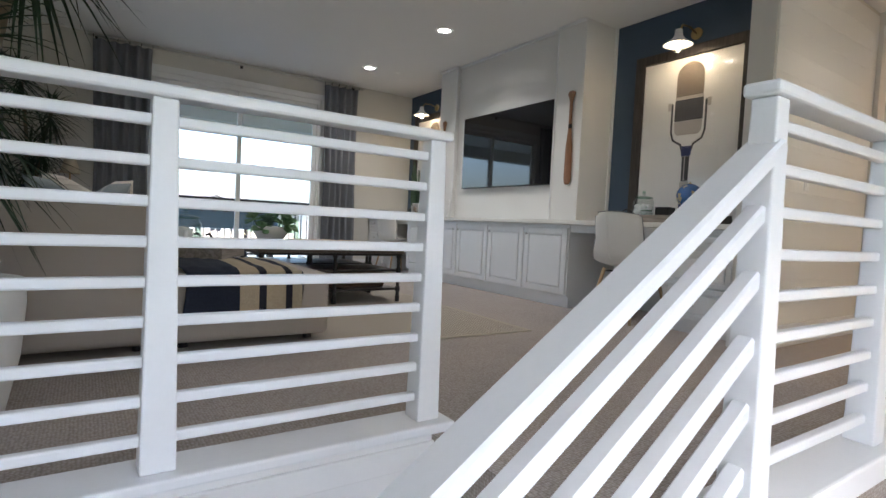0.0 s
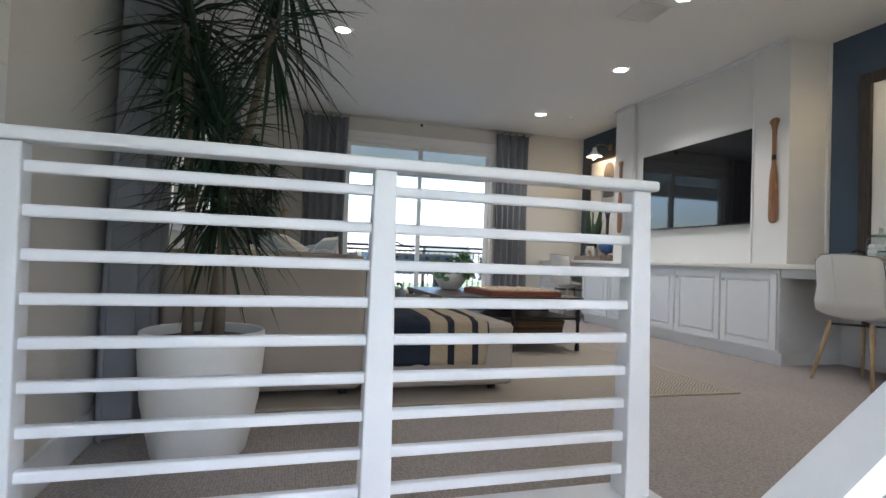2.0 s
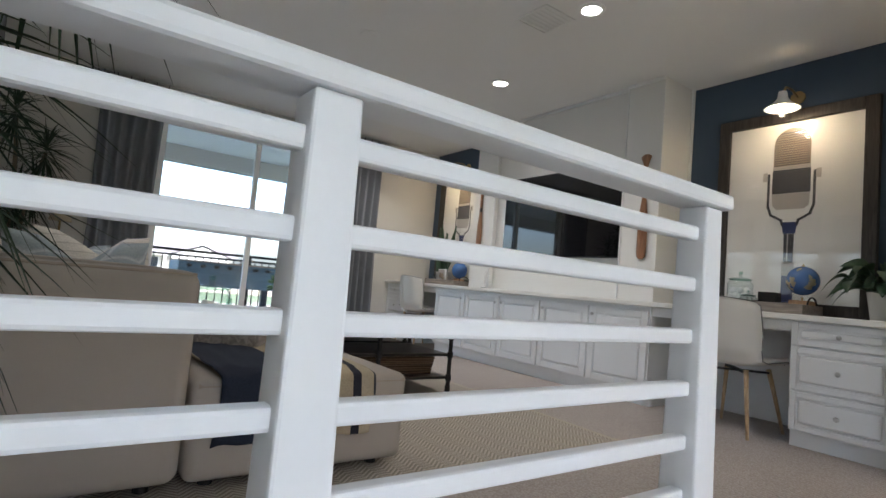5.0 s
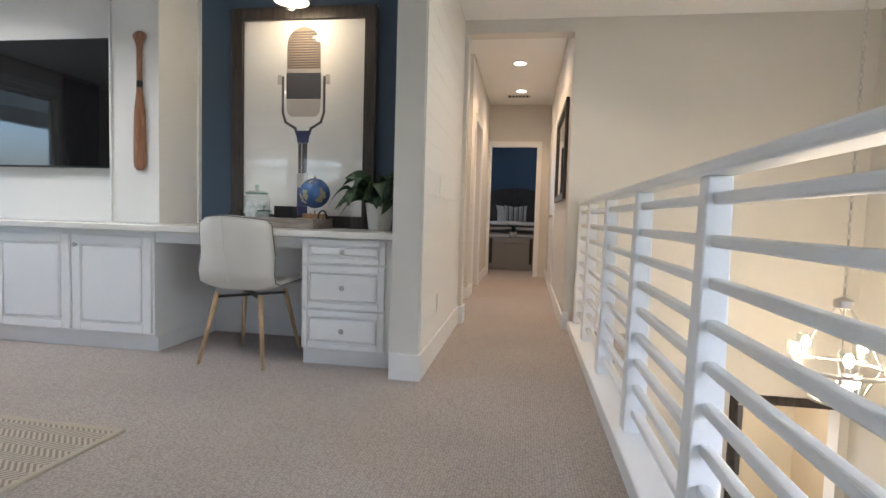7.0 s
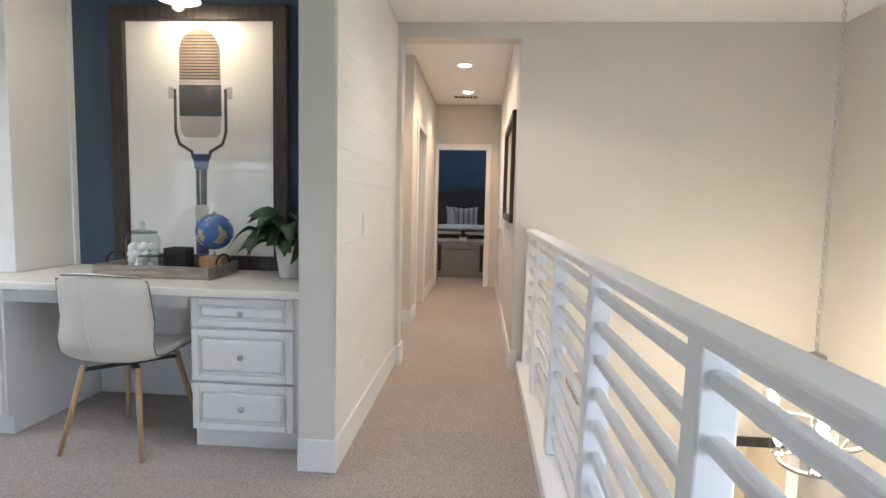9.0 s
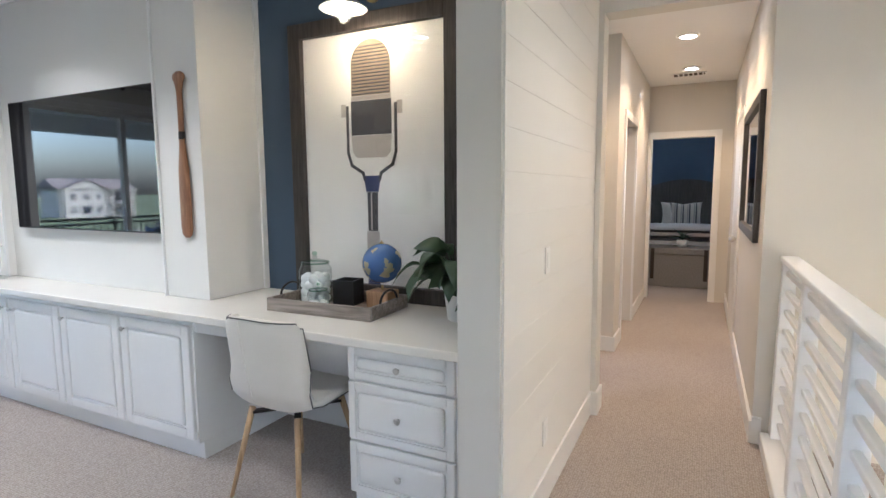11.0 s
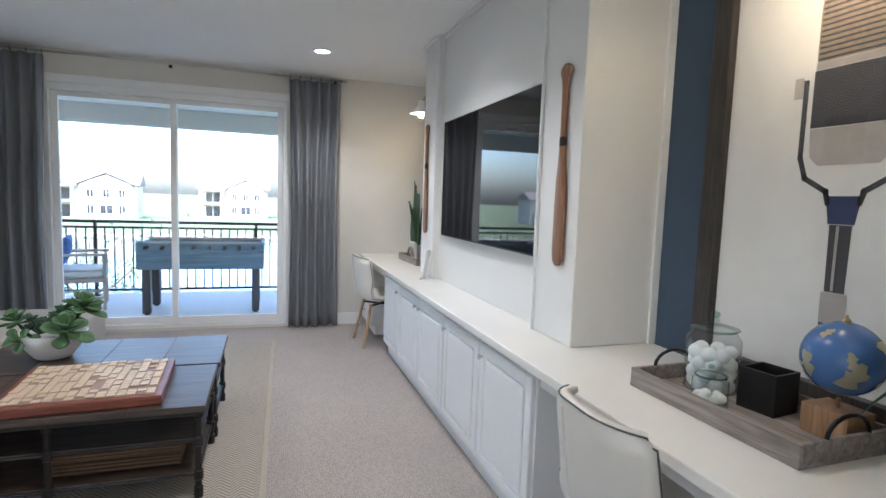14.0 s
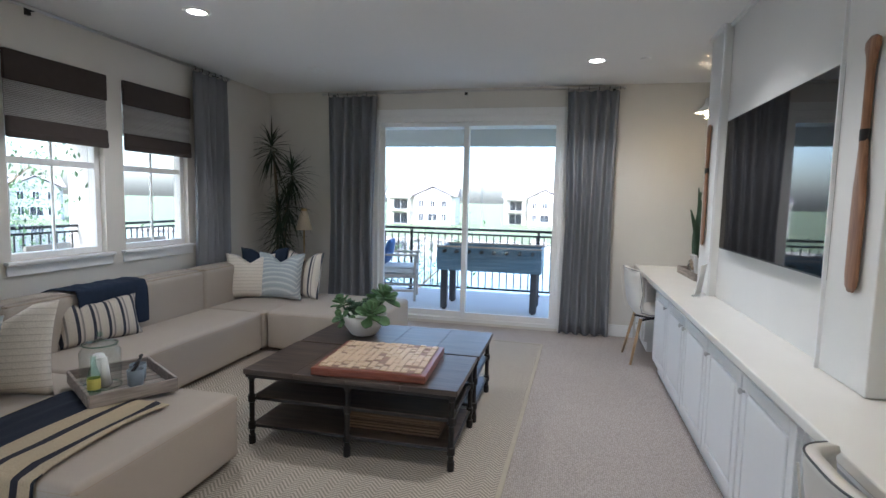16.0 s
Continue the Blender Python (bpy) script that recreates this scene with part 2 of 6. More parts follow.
M_PILW = stripes_mat("ivory_weave", "Z", 0.034, [(0.0, (0.66, 0.61, 0.53)), (0.35, (0.52, 0.47, 0.40)), (0.5, (0.68, 0.63, 0.55))], bump=0.8)
M_PILS = stripes_mat("striped_weave", "X", 0.10, [(0.0, (0.58, 0.53, 0.46)), (0.25, (0.05, 0.055, 0.075)), (0.45, (0.58, 0.53, 0.46)), (0.6, (0.28, 0.26, 0.25)), (0.72, (0.60, 0.55, 0.47))], bump=0.8)
M_PILB = stripes_mat("blue_diamond_weave", "Z", 0.05, [(0.0, (0.33, 0.37, 0.385)), (0.45, (0.37, 0.405, 0.415)), (0.6, (0.56, 0.58, 0.57)), (0.9, (0.35, 0.385, 0.40))], zig=1.4, zig_period=0.045, bump=0.5)
M_THROW = stripes_mat("striped_throw", "X", 0.62, [(0.0, (0.026, 0.031, 0.046)), (0.46, (0.44, 0.36, 0.245)), (0.62, (0.03, 0.03, 0.04)), (0.68, (0.44, 0.36, 0.245)), (0.85, (0.03, 0.03, 0.04)), (0.91, (0.44, 0.37, 0.26))], bump=0.8, off=0.31)
M_BASKET = stripes_mat("seagrass", "Z", 0.018, [(0.0, (0.13, 0.085, 0.052)), (0.5, (0.05, 0.033, 0.022)), (0.7, (0.15, 0.10, 0.064))], zig=1.0, zig_period=0.012, bump=1.0)
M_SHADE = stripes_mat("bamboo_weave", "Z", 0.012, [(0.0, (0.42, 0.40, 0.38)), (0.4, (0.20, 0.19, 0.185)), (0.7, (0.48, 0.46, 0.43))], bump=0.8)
_nt, _b = nodes_of(M_SHADE)
_tl = _nt.nodes.new("ShaderNodeBsdfTranslucent")
_mx = _nt.nodes.new("ShaderNodeMixShader")
_mx.inputs[0].default_value = 0.45
_nt.links.new(_b.inputs["Base Color"].links[0].from_socket, _tl.inputs[0])
_nt.links.new(_b.outputs[0], _mx.inputs[1])
_nt.links.new(_tl.outputs[0], _mx.inputs[2])
_nt.links.new(_mx.outputs[0], _nt.nodes["Material Output"].inputs[0])
M_SHADEBAND = mat("shade_band", (0.045, 0.034, 0.030), 0.85, var=0.2, scale=20, bump=0.5, bscale=200)
M_BRASS = mat("aged_brass", (0.42, 0.30, 0.14), 0.35, 1.0, var=0.1)
M_LAMPSHADE = mat("lamp_shade_linen", (0.50, 0.42, 0.30), 0.9, var=0.05, bump=0.3, bscale=300)
M_CAN = glow_mat("lamp_lens", (1.0, 0.90, 0.78), 5)
M_BULB = glow_mat("bulb_filament", (1.0, 0.72, 0.42), 14)
M_DECK = mat("deck_coating", (0.55, 0.53, 0.50), 0.8, var=0.08, scale=3, bump=0.3, bscale=120)
M_FOOS = wood_mat("blue_washed_wood", (0.09, 0.16, 0.22), (0.18, 0.27, 0.34), "X", 0.55, 30)
M_FOOSLEG = wood_mat("charcoal_wood", (0.03, 0.03, 0.035), (0.075, 0.075, 0.08), "Z", 0.6, 40)
M_PATIO = mat("patio_wood", (0.42, 0.36, 0.30), 0.7, var=0.12, scale=10, bump=0.3, bscale=100)
M_BLUEPRINT = mat("blue_print_cloth", (0.07, 0.14, 0.32), 0.9, var=0.7, scale=22, bump=0.3, bscale=200)
M_GRASS = mat("grass", (0.075, 0.095, 0.045), 0.95, var=0.35, scale=0.15, bump=0.6, bscale=3, fine=0.2)
M_WATER = mat("lagoon_water", (0.03, 0.045, 0.05), 0.08, var=0.1, scale=0.1, bump=0.6, bscale=1.4)
M_STUCCO = mat("stucco", (0.50, 0.48, 0.44), 0.9, var=0.06, scale=0.8, bump=0.3, bscale=20)
M_ROOF = mat("roof_tile", (0.17, 0.15, 0.145), 0.9, var=0.2, scale=1.5, bump=0.6, bscale=8)
M_DARKPANE = mat("dark_window", (0.03, 0.035, 0.045), 0.1, var=0.1, scale=1)
M_BANK = mat("shore_stones", (0.20, 0.185, 0.165), 0.95, var=0.4, scale=1.2, bump=0.8, bscale=5, fine=0.2)
M_MIRROR = mat("mirror_silver", (0.88, 0.88, 0.88), 0.02, 1.0, var=0.0, fine=0.0)
M_WICKER = mat("grey_wicker", (0.24, 0.22, 0.20), 0.85, var=0.3, scale=60, bump=1.0, bscale=120)
M_BED = mat("bed_linen", (0.62, 0.61, 0.58), 0.9, var=0.15, scale=6, bump=0.4, bscale=40)
# emission that stands in for daylight at the bedroom windows
M_PANEGLOW = glow_mat("daylight_pane_glow", (0.9, 0.95, 1.0), 1.2)
M_TAN = mat("tan_wall", (0.42, 0.33, 0.21), 0.85, var=0.05, scale=2)

# ---- mesh helpers ----


def obj(name, bm, material, parent=None, label="", smooth=False):
    me = bpy.data.meshes.new(name)
    bm.normal_update()
    bm.to_mesh(me)
    bm.free()
    for mm in (material if isinstance(material, (list, tuple)) else [material]):
        me.materials.append(mm)
    if smooth:
        for p in me.polygons:
            p.use_smooth = True
    ob = new(name, me)
    if parent is not None:
        ob.parent = parent
    if label:
        ob["label"] = label
    return ob


def part(name, bm, material, parent, label="", smooth=False):
    return obj(name, bm, material, parent, label, smooth)


def thing(name, label, category, m=Matrix(), group="", kind=""):
    ob = new(name)
    ob.empty_display_size = 0.1
    ob.matrix_world = m
    return tagged(ob, label, category, group, kind)


def box(x0, y0, z0, x1, y1, z1, r=0.0, seg=2):
    bm = bmesh.new()
    bmesh.ops.create_cube(bm, size=1)
    for v in bm.verts:
        v.co = Vector(((x0 + x1) / 2 + v.co.x * (x1 - x0), (y0 + y1) / 2 + v.co.y * (y1 - y0), (z0 + z1) / 2 + v.co.z * (z1 - z0)))
    if r:
        bmesh.ops.bevel(bm, geom=list(bm.edges), offset=r, segments=seg, affect='EDGES', profile=0.5)
    return bm


def join(*bms):
    out = bms[0]
    for b in bms[1:]:
        me = bpy.data.meshes.new("tmp")
        b.to_mesh(me)
        b.free()
        out.from_mesh(me)
        bpy.data.meshes.remove(me)
    return out


def moved(bm, m):
    bm.transform(m)
    return bm


def lathe(profile, seg=24, cap=True):
    """Turn a profile of (radius, height) round z."""
    bm = bmesh.new()
    rings = []
    for r, z in profile:
        rings.append([bm.verts.new((r * math.cos(2 * math.pi * i / seg), r * math.sin(2 * math.pi * i / seg), z)) for i in range(seg)])
    for a, b in zip(rings, rings[1:]):
        for i in range(seg):
            bm.faces.new((a[i], a[(i + 1) % seg], b[(i + 1) % seg], b[i]))
    if cap:
        bm.faces.new(rings[0][::-1])
        bm.faces.new(rings[-1])
    return bm


def tube(points, r, seg=8, r1=None):
    """A round bar along points, tapering from r to r1."""
    pts = [Vector(p) for p in points]
    r1 = r if r1 is None else r1
    bm = bmesh.new()
    rings = []
    for i, p in enumerate(pts):
        d = (pts[min(i + 1, len(pts) - 1)] - pts[max(i - 1, 0)]).normalized()
        side = d.cross(Vector((0, 0, 1)))
        if side.length < 0.05:
            side = d.cross(Vector((1, 0, 0)))
        side.normalize()
        up = side.cross(d)
        k = r + (r1 - r) * i / (len(pts) - 1)
        rings.append([bm.verts.new(p + side * k * math.cos(2 * math.pi * j / seg) + up * k * math.sin(2 * math.pi * j / seg)) for j in range(seg)])
    for a, b in zip(rings, rings[1:]):
        for j in range(seg):
            bm.faces.new((a[j], b[j], b[(j + 1) % seg], a[(j + 1) % seg]))
    bm.faces.new(rings[0])
    bm.faces.new(rings[-1][::-1])
    return bm


def bar(p0, p1, w, h, r=0.0):
    """A rectangular bar from p0 to p1, w wide and h high."""
    p0, p1 = Vector(p0), Vector(p1)
    d = p1 - p0
    bm = box(0, -w / 2, -h / 2, d.length, w / 2, h / 2, r, 1)
    yaw = math.atan2(d.y, d.x)
    pitch = math.atan2(d.z, math.hypot(d.x, d.y))
    return moved(bm, Matrix.Translation(p0) @ Matrix.Rotation(yaw, 4, 'Z') @ Matrix.Rotation(-pitch, 4, 'Y'))


def taper(cx, cy, z0, z1, w0, w1):
    """A square post, wider at its foot."""
    bm = box(-0.5, -0.5, z0, 0.5, 0.5, z1)
    for v in bm.verts:
        w = w0 if v.co.z < (z0 + z1) / 2 else w1
        v.co.x, v.co.y = cx + v.co.x * w, cy + v.co.y * w
    bmesh.ops.bevel(bm, geom=[e for e in bm.edges], offset=0.005, segments=2, affect='EDGES', profile=0.5)
    return bm


def ball(c, r, seg=12, squash=1.0):
    bm = bmesh.new()
    bmesh.ops.create_uvsphere(bm, u_segments=seg, v_segments=max(6, seg * 2 // 3), radius=r)
    for v in bm.verts:
        v.co.z *= squash
    return moved(bm, Matrix.Translation(c))


def sheet(fn, nu, nv, thick=0.0):
    """A surface fn(u, v) for u, v in 0..1, given some thickness."""
    bm = bmesh.new()
    g = [[bm.verts.new(fn(i / nu, j / nv)) for j in range(nv + 1)] for i in range(nu + 1)]
    for i in range(nu):
        for j in range(nv):
            bm.faces.new((g[i][j], g[i + 1][j], g[i + 1][j + 1], g[i][j + 1]))
    if thick:
        bm.normal_update()
        bmesh.ops.solidify(bm, geom=list(bm.faces), thickness=thick)
    return bm


def structure(name, bm, material, label="", smooth=False):
    return tagged(obj(name, bm, material, smooth=smooth), label=label, kind="structure")

# ---- the large structure ----
XW, YN, ZC = -1.78, 5.96, 2.74       # west face, north face, ceiling
ZH = 2.70                            # hall and bedroom ceiling
ZS = 2.55                            # lower ceiling over stairs, void and hall
GY = -0.92                           # line of the guard along the void
ZL = -0.72                           # stair landing
ZB = -3.1                            # storey below

structure("floor", join(box(XW, 0.02, -0.25, 3.55, YN, 0), box(0.0, GY - 0.06, -0.25, 4.189, 0.0195, 0), box(3.5505, 0.02, -0.25, 4.189, 0.26, 0), box(4.1895, -1.4, -0.25, 12.0, 3.0, 0)), M_CARPET, "taupe looped wall-to-wall carpet")
# stairs between loft and landing
for i in range(1, 4):
    structure("stair_step", box(-0.25 * i, GY + 0.06, ZL - 0.2, -0.25 * (i - 1), -0.075, -0.18 * i, 0.012), M_CARPET, "carpeted stair step with rounded nosing")
structure("landing", box(XW, -1.95, ZL - 0.2, -0.75, -0.075, ZL), M_CARPET, "carpeted stair landing")
for i in range(1, 10):
    structure("stair_step", box(-0.75 + 0.26 * (i - 1), -1.95, ZL - 0.18 * i - 0.3, -0.75 + 0.26 * i, GY - 0.08, ZL - 0.18 * i, 0.012), M_CARPET, "carpeted stair step with rounded nosing")
structure("stair_skirt_wall", join(box(XW, -0.07, ZL - 0.2, 0.0, 0.018, 0.0), box(XW, -0.085, -0.10, 0.02, -0.07, -0.02, 0.004)), M_WHITE)
structure("stringer_wall", box(-0.75, GY - 0.05, ZB, 4.17, GY + 0.055, -0.251), M_WALL)
structure("lower_floor", box(XW, -3.02, ZB - 0.1, 9, 3.0, ZB), M_TAN)


def wall_with_holes(name, axis, at, thick, a0, a1, z0, z1, holes, material, label=""):
    """A wall along x or y from a0 to a1 with rectangular holes (a, b, z, z)."""
    pieces, a = [], a0
    for h0, h1, b, t in sorted(holes):
        pieces += [(a, h0, z0, z1), (h0, h1, z0, b), (h0, h1, t, z1)]
        a = h1
    pieces.append((a, a1, z0, z1))
    bms = []
    for p, q, b, t in pieces:
        if q - p < 1e-4 or t - b < 1e-4:
            continue
        lo, hi = sorted((at, at + thick))
        bms.append(box(p, lo, b, q, hi, t) if axis == "x" else box(lo, p, b, hi, q, t))
    return structure(name, join(*bms), material, label)


SL = (-0.37, 1.84, 0.03, 2.44)       # sliding door opening
WINS = [(1.74, 2.52), (2.71, 3.49), (3.68, 4.46)]
WZ0, WZ1 = 0.98, 2.36
wall_with_holes("wall_north", "x", YN, 0.16, XW - 0.16, 3.55, -0.25, ZC, [SL], M_WALL, "warm off-white painted wall round the sliding door")
wall_with_holes("wall_west", "y", XW, -0.16, 0.0, YN, -0.25, ZC, [(a, b, WZ0, WZ1) for a, b in WINS], M_WALL, "warm off-white painted window wall")
structure("wall_stair_west", box(XW - 0.16, -3.18, ZB, XW, -0.002, ZC), M_PANEL)
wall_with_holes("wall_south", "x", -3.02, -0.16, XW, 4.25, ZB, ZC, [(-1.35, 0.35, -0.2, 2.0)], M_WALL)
structure("wall_east", box(3.38, 0.26, -0.25, 3.55, YN, ZC), M_BLUE, "dark blue painted alcove wall")
structure("wall_stub", box(2.545, 0.10, -0.25, 4.19, 0.26, ZC), M_WALL, "painted wall end beside the desk")
structure("beam", box(XW, 0.10, 2.42, 2.543, 0.26, ZC - 0.002), M_CEIL)
# media wall: two piers and a shallow recess behind the screen
structure("media_pier_south", box(2.93, 1.97, 0.812, 3.378, 2.32, ZC, 0.004), M_PANEL, "white painted media wall pier")
structure("media_pier_north", box(2.93, 4.06, 0.812, 3.378, 4.43, ZC, 0.004), M_PANEL, "white painted media wall pier")
structure("media_recess", box(2.975, 2.322, 0.812, 3.378, 4.058, ZC), M_PANEL, "white painted media wall recess")
structure("ceiling", box(XW, 0.262, ZC, 3.55, YN, ZC + 0.2), M_CEIL)
structure("ceiling_stairs", box(XW - 0.16, -3.18, ZS, 4.25, 0.098, ZS + 0.2), M_CEIL)
structure("trim", join(box(3.34, 1.955, 0.812, 3.378, 1.968, ZC), box(2.915, 2.318, 0.812, 2.93, 2.328, ZC), box(2.915, 4.052, 0.812, 2.93, 4.062, ZC), box(2.95, 2.33, ZC - 0.03, 2.974, 4.05, ZC - 0.001, 0.006), box(2.905, 1.965, ZC - 0.03, 2.929, 2.32, ZC - 0.001, 0.006), box(2.905, 4.06, ZC - 0.03, 2.929, 4.435, ZC - 0.001, 0.006)), M_WHITE)

# hall: opening in the cross wall at x 4.19, door to the bedroom at its end
wall_with_holes("wall_hall_opening", "y", 4.19, 0.15, -3.02, 0.6, ZB, ZC, [(-0.80, 0.06, -0.05, 2.44), (-2.95, -2.2, ZB, -0.5)], M_WALL, "painted wall with the tall hall opening")
structure("wall_hall_south", box(4.342, -0.95, 0, 8.22, -0.80, ZH), M_WALL)
wall_with_holes("wall_hall_north", "x", 0.30, 0.12, 4.342, 5.6, 0, ZH, [(4.55, 5.35, 0, 2.06)], M_WALL)
wall_with_holes("wall_hall_north_far", "x", 0.16, 0.26, 5.602, 8.22, 0, ZH, [(6.0, 6.8, 0, 2.06)], M_WALL)
structure("wall_side_room", box(4.342, 1.6, 0, 8.22, 1.7, ZH), M_WALL)
wall_with_holes("wall_hall_end", "y", 8.22, 0.13, -1.4, 3.0, 0, ZH, [(-0.60, 0.115, 0, 2.05)], M_WALL)
structure("ceiling_hall", box(4.252, -1.4, ZH, 12.0, 3.0, ZH + 0.2), M_CEIL)
structure("wall_bedroom_east", box(11.6, -2.3, 0, 11.75, 3.0, ZH), M_BLUE, "dark navy bedroom wall")
structure("wall_bedroom_south", box(8.35, -1.55, 0, 11.6, -1.402, ZH), M_BLUE)
structure("wall_bedroom_north", box(8.35, 1.9, 0, 11.6, 2.0, ZH), M_BLUE)


structure("baseboard", box(2.527, 0.082, 0, 2.5445, 0.262, 0.15, 0.003), M_WHITE)
structure("baseboard", box(2.5455, 0.082, 0, 4.17, 0.0995, 0.15, 0.003), M_WHITE)
structure("baseboard", box(4.172, 0.045, 0, 4.1895, 0.0995, 0.15, 0.003), M_WHITE)
structure("baseboard", box(4.19, 0.042, 0, 4.34, 0.0595, 0.15, 0.003), M_WHITE)
structure("baseboard", box(4.172, -0.80, 0, 4.1895, -0.84, 0.15, 0.003), M_WHITE)
structure("baseboard", box(4.175, -0.7995, 0, 8.21, -0.782, 0.13, 0.003), M_WHITE)
structure("baseboard", box(5.585, 0.142, 0, 6.0, 0.1595, 0.13, 0.003), M_WHITE)
structure("baseboard", box(6.9, 0.142, 0, 8.21, 0.1595, 0.13, 0.003), M_WHITE)
structure("baseboard", box(5.583, 0.16, 0, 5.6, 0.30, 0.13, 0.003), M_WHITE)
structure("baseboard", box(1.93, YN - 0.018, 0, 2.66, YN - 0.0005, 0.13, 0.003), M_WHITE)
structure("baseboard", box(XW + 0.02, YN - 0.018, 0, -0.45, YN - 0.0005, 0.13, 0.003), M_WHITE)
structure("baseboard", box(XW + 0.0005, 0.1, 0, XW + 0.018, YN - 0.02, 0.13, 0.003), M_WHITE)
# door casings in the hall
for x in (8.202,):
    structure("trim", join(box(x, -0.675, 0, x + 0.0175, -0.60, 2.05), box(x, 0.115, 0, x + 0.0175, 0.158, 2.05), box(x, -0.675, 2.052, x + 0.0175, 0.158, 2.13)), M_WHITE, "white door casing")
structure("trim", join(box(6.0 - 0.07, 0.143, 0, 6.0, 0.1597, 2.06), box(6.8, 0.143, 0, 6.87, 0.1597, 2.06), box(5.93, 0.143, 2.062, 6.87, 0.1597, 2.13)), M_WHITE)
structure("trim", join(box(4.48, 0.283, 0, 4.55, 0.2997, 2.06), box(5.35, 0.283, 0, 5.42, 0.2997, 2.06), box(4.48, 0.283, 2.062, 5.42, 0.2997, 2.13)), M_WHITE)
structure("trim", join(box(6.2, -0.7997, 0, 6.27, -0.783, 2.06), box(7.1, -0.7997, 0, 7.17, -0.783, 2.06), box(6.2, -0.7997, 2.062, 7.17, -0.783, 2.13)), M_WHITE)
d1 = tagged(obj("door_1", join(box(6.272, -0.7995, 0.01, 7.098, -0.785, 2.058), box(6.36, -0.785, 1.1, 7.01, -0.779, 1.95, 0.003), box(6.36, -0.785, 0.2, 7.01, -0.779, 0.95, 0.003)), M_WHITE), "closed white panelled hall door", kind="structure")
part("door_handle", join(ball((6.34, -0.75, 0.96), 0.028), tube([(6.34, -0.785, 0.96), (6.34, -0.75, 0.96)], 0.012)), M_NICKEL, d1, smooth=True)


# ---- shiplap cladding ----
def shiplap(gap, axis, at, t, a0, a1, z0, z1, parent):
    n, h, z = 0, 0.148, z0
    lo, hi = sorted((at, at + t))
    b = box(a0, lo, 0, a1, hi, h - gap, gap * 0.6, 1) if axis == "x" else box(lo, a0, 0, hi, a1, h - gap, gap * 0.6, 1)
    first = part("plank", b, M_PANEL, parent)
    first.location.z = z0
    z += h
    while z < z1 - h:
        o = new("plank", first.data)
        o.parent = parent
        o.location.z = z
        z += h


shiplap(0.0022, "y", XW + 0.001, 0.012, -3.0, 0.14, -0.72, ZS, bpy.data.objects["wall_stair_west"])
shiplap(0.0007, "x", 0.0995, -0.008, 2.56, 4.185, 0.152, ZS, bpy.data.objects["wall_stub"])


# ---- guard rails ----
def guard(name, label, y, xs, x_end, x_start, up=0.0):
    """A level guard of nine bars and a flat top rail, on tapered posts."""
    g = thing(name, label, "railing")
    for x in xs:
        part("post", taper(x, y, 0.035 + up, 0.99 + up, 0.086, 0.060), M_RAIL, g)
    part("top_rail", box(x_start, y - 0.042, 0.991 + up, x_end, y + 0.042, 1.023 + up, 0.008), M_RAIL, g)
    part("curb", box(x_start, y - 0.085, 0.0, x_end + 0.03, y + 0.085, 0.035 + up, 0.008), M_RAIL, g)
    first = None
    for i in range(9):
        z = 0.935 + up - 0.1025 * i
        for a, b in zip(xs, xs[1:]):
            part("rail_bar", box(a + 0.02, y - 0.015, z - 0.0145, b - 0.02, y + 0.015, z + 0.0145, 0.006), M_RAIL, g)
    return g


guard("stair_guard", "white painted guard rail with horizontal bars above the stair", 0.0, [-1.69, -0.82, 0.0], 0.055, XW + 0.02)
guard("void_guard", "white painted guard rail with horizontal bars along the void", GY, [0.33, 1.10, 1.90, 2.70, 3.50, 4.13], 4.137, 0.28, 0.045)
sg = thing("stair_handrail", "white sloping stair guard with parallel bars", "railing")
S0, S1 = Vector((0.33, GY, 0.925)), Vector((-0.78, GY, 0.20))
part("top_rail", bar(S1, S0, 0.09, 0.04, 0.007), M_RAIL, sg)
for i in range(1, 7):
    dz = Vector((0, 0, 0.015 - 0.152 * i))
    part("rail_bar", bar(S1 + dz, S0 + dz + Vector((-0.02, 0, -0.015)), 0.044, 0.040, 0.006), M_RAIL, sg)
part("post", taper(-0.80, GY, ZL, 0.29, 0.086, 0.06), M_RAIL, sg)


# ---- sliding door, windows, curtains ----
def pane(x0, y0, z0, x1, y1, z1, parent):
    p = part("pane", box(x0, y0, z0, x1, y1, z1), M_PANE, parent, "clear glass")
    p.visible_shadow = False
    return p


sd = tagged(new("door_2"), "white framed two-panel glass sliding door", kind="structure")
a, b, z0, z1 = SL
part("casing", join(box(a - 0.06, YN - 0.02, z1 - 0.005, b + 0.06, YN - 0.001, z1 + 0.075, 0.004), box(a - 0.06, YN - 0.02, 0, a - 0.002, YN - 0.001, z1 - 0.006, 0.004), box(b + 0.002, YN - 0.02, 0, b + 0.06, YN - 0.001, z1 - 0.006, 0.004)), M_WHITE, sd)
part("door_frame", join(box(a, YN, z0, b, YN + 0.12, z0 + 0.04), box(a, YN, z1 - 0.07, b, YN + 0.12, z1), box(a, YN, z0 + 0.041, a + 0.04, YN + 0.12, z1 - 0.071), box(b - 0.04, YN, z0 + 0.041, b, YN + 0.12, z1 - 0.071)), M_WHITE, sd)
mx = 0.735
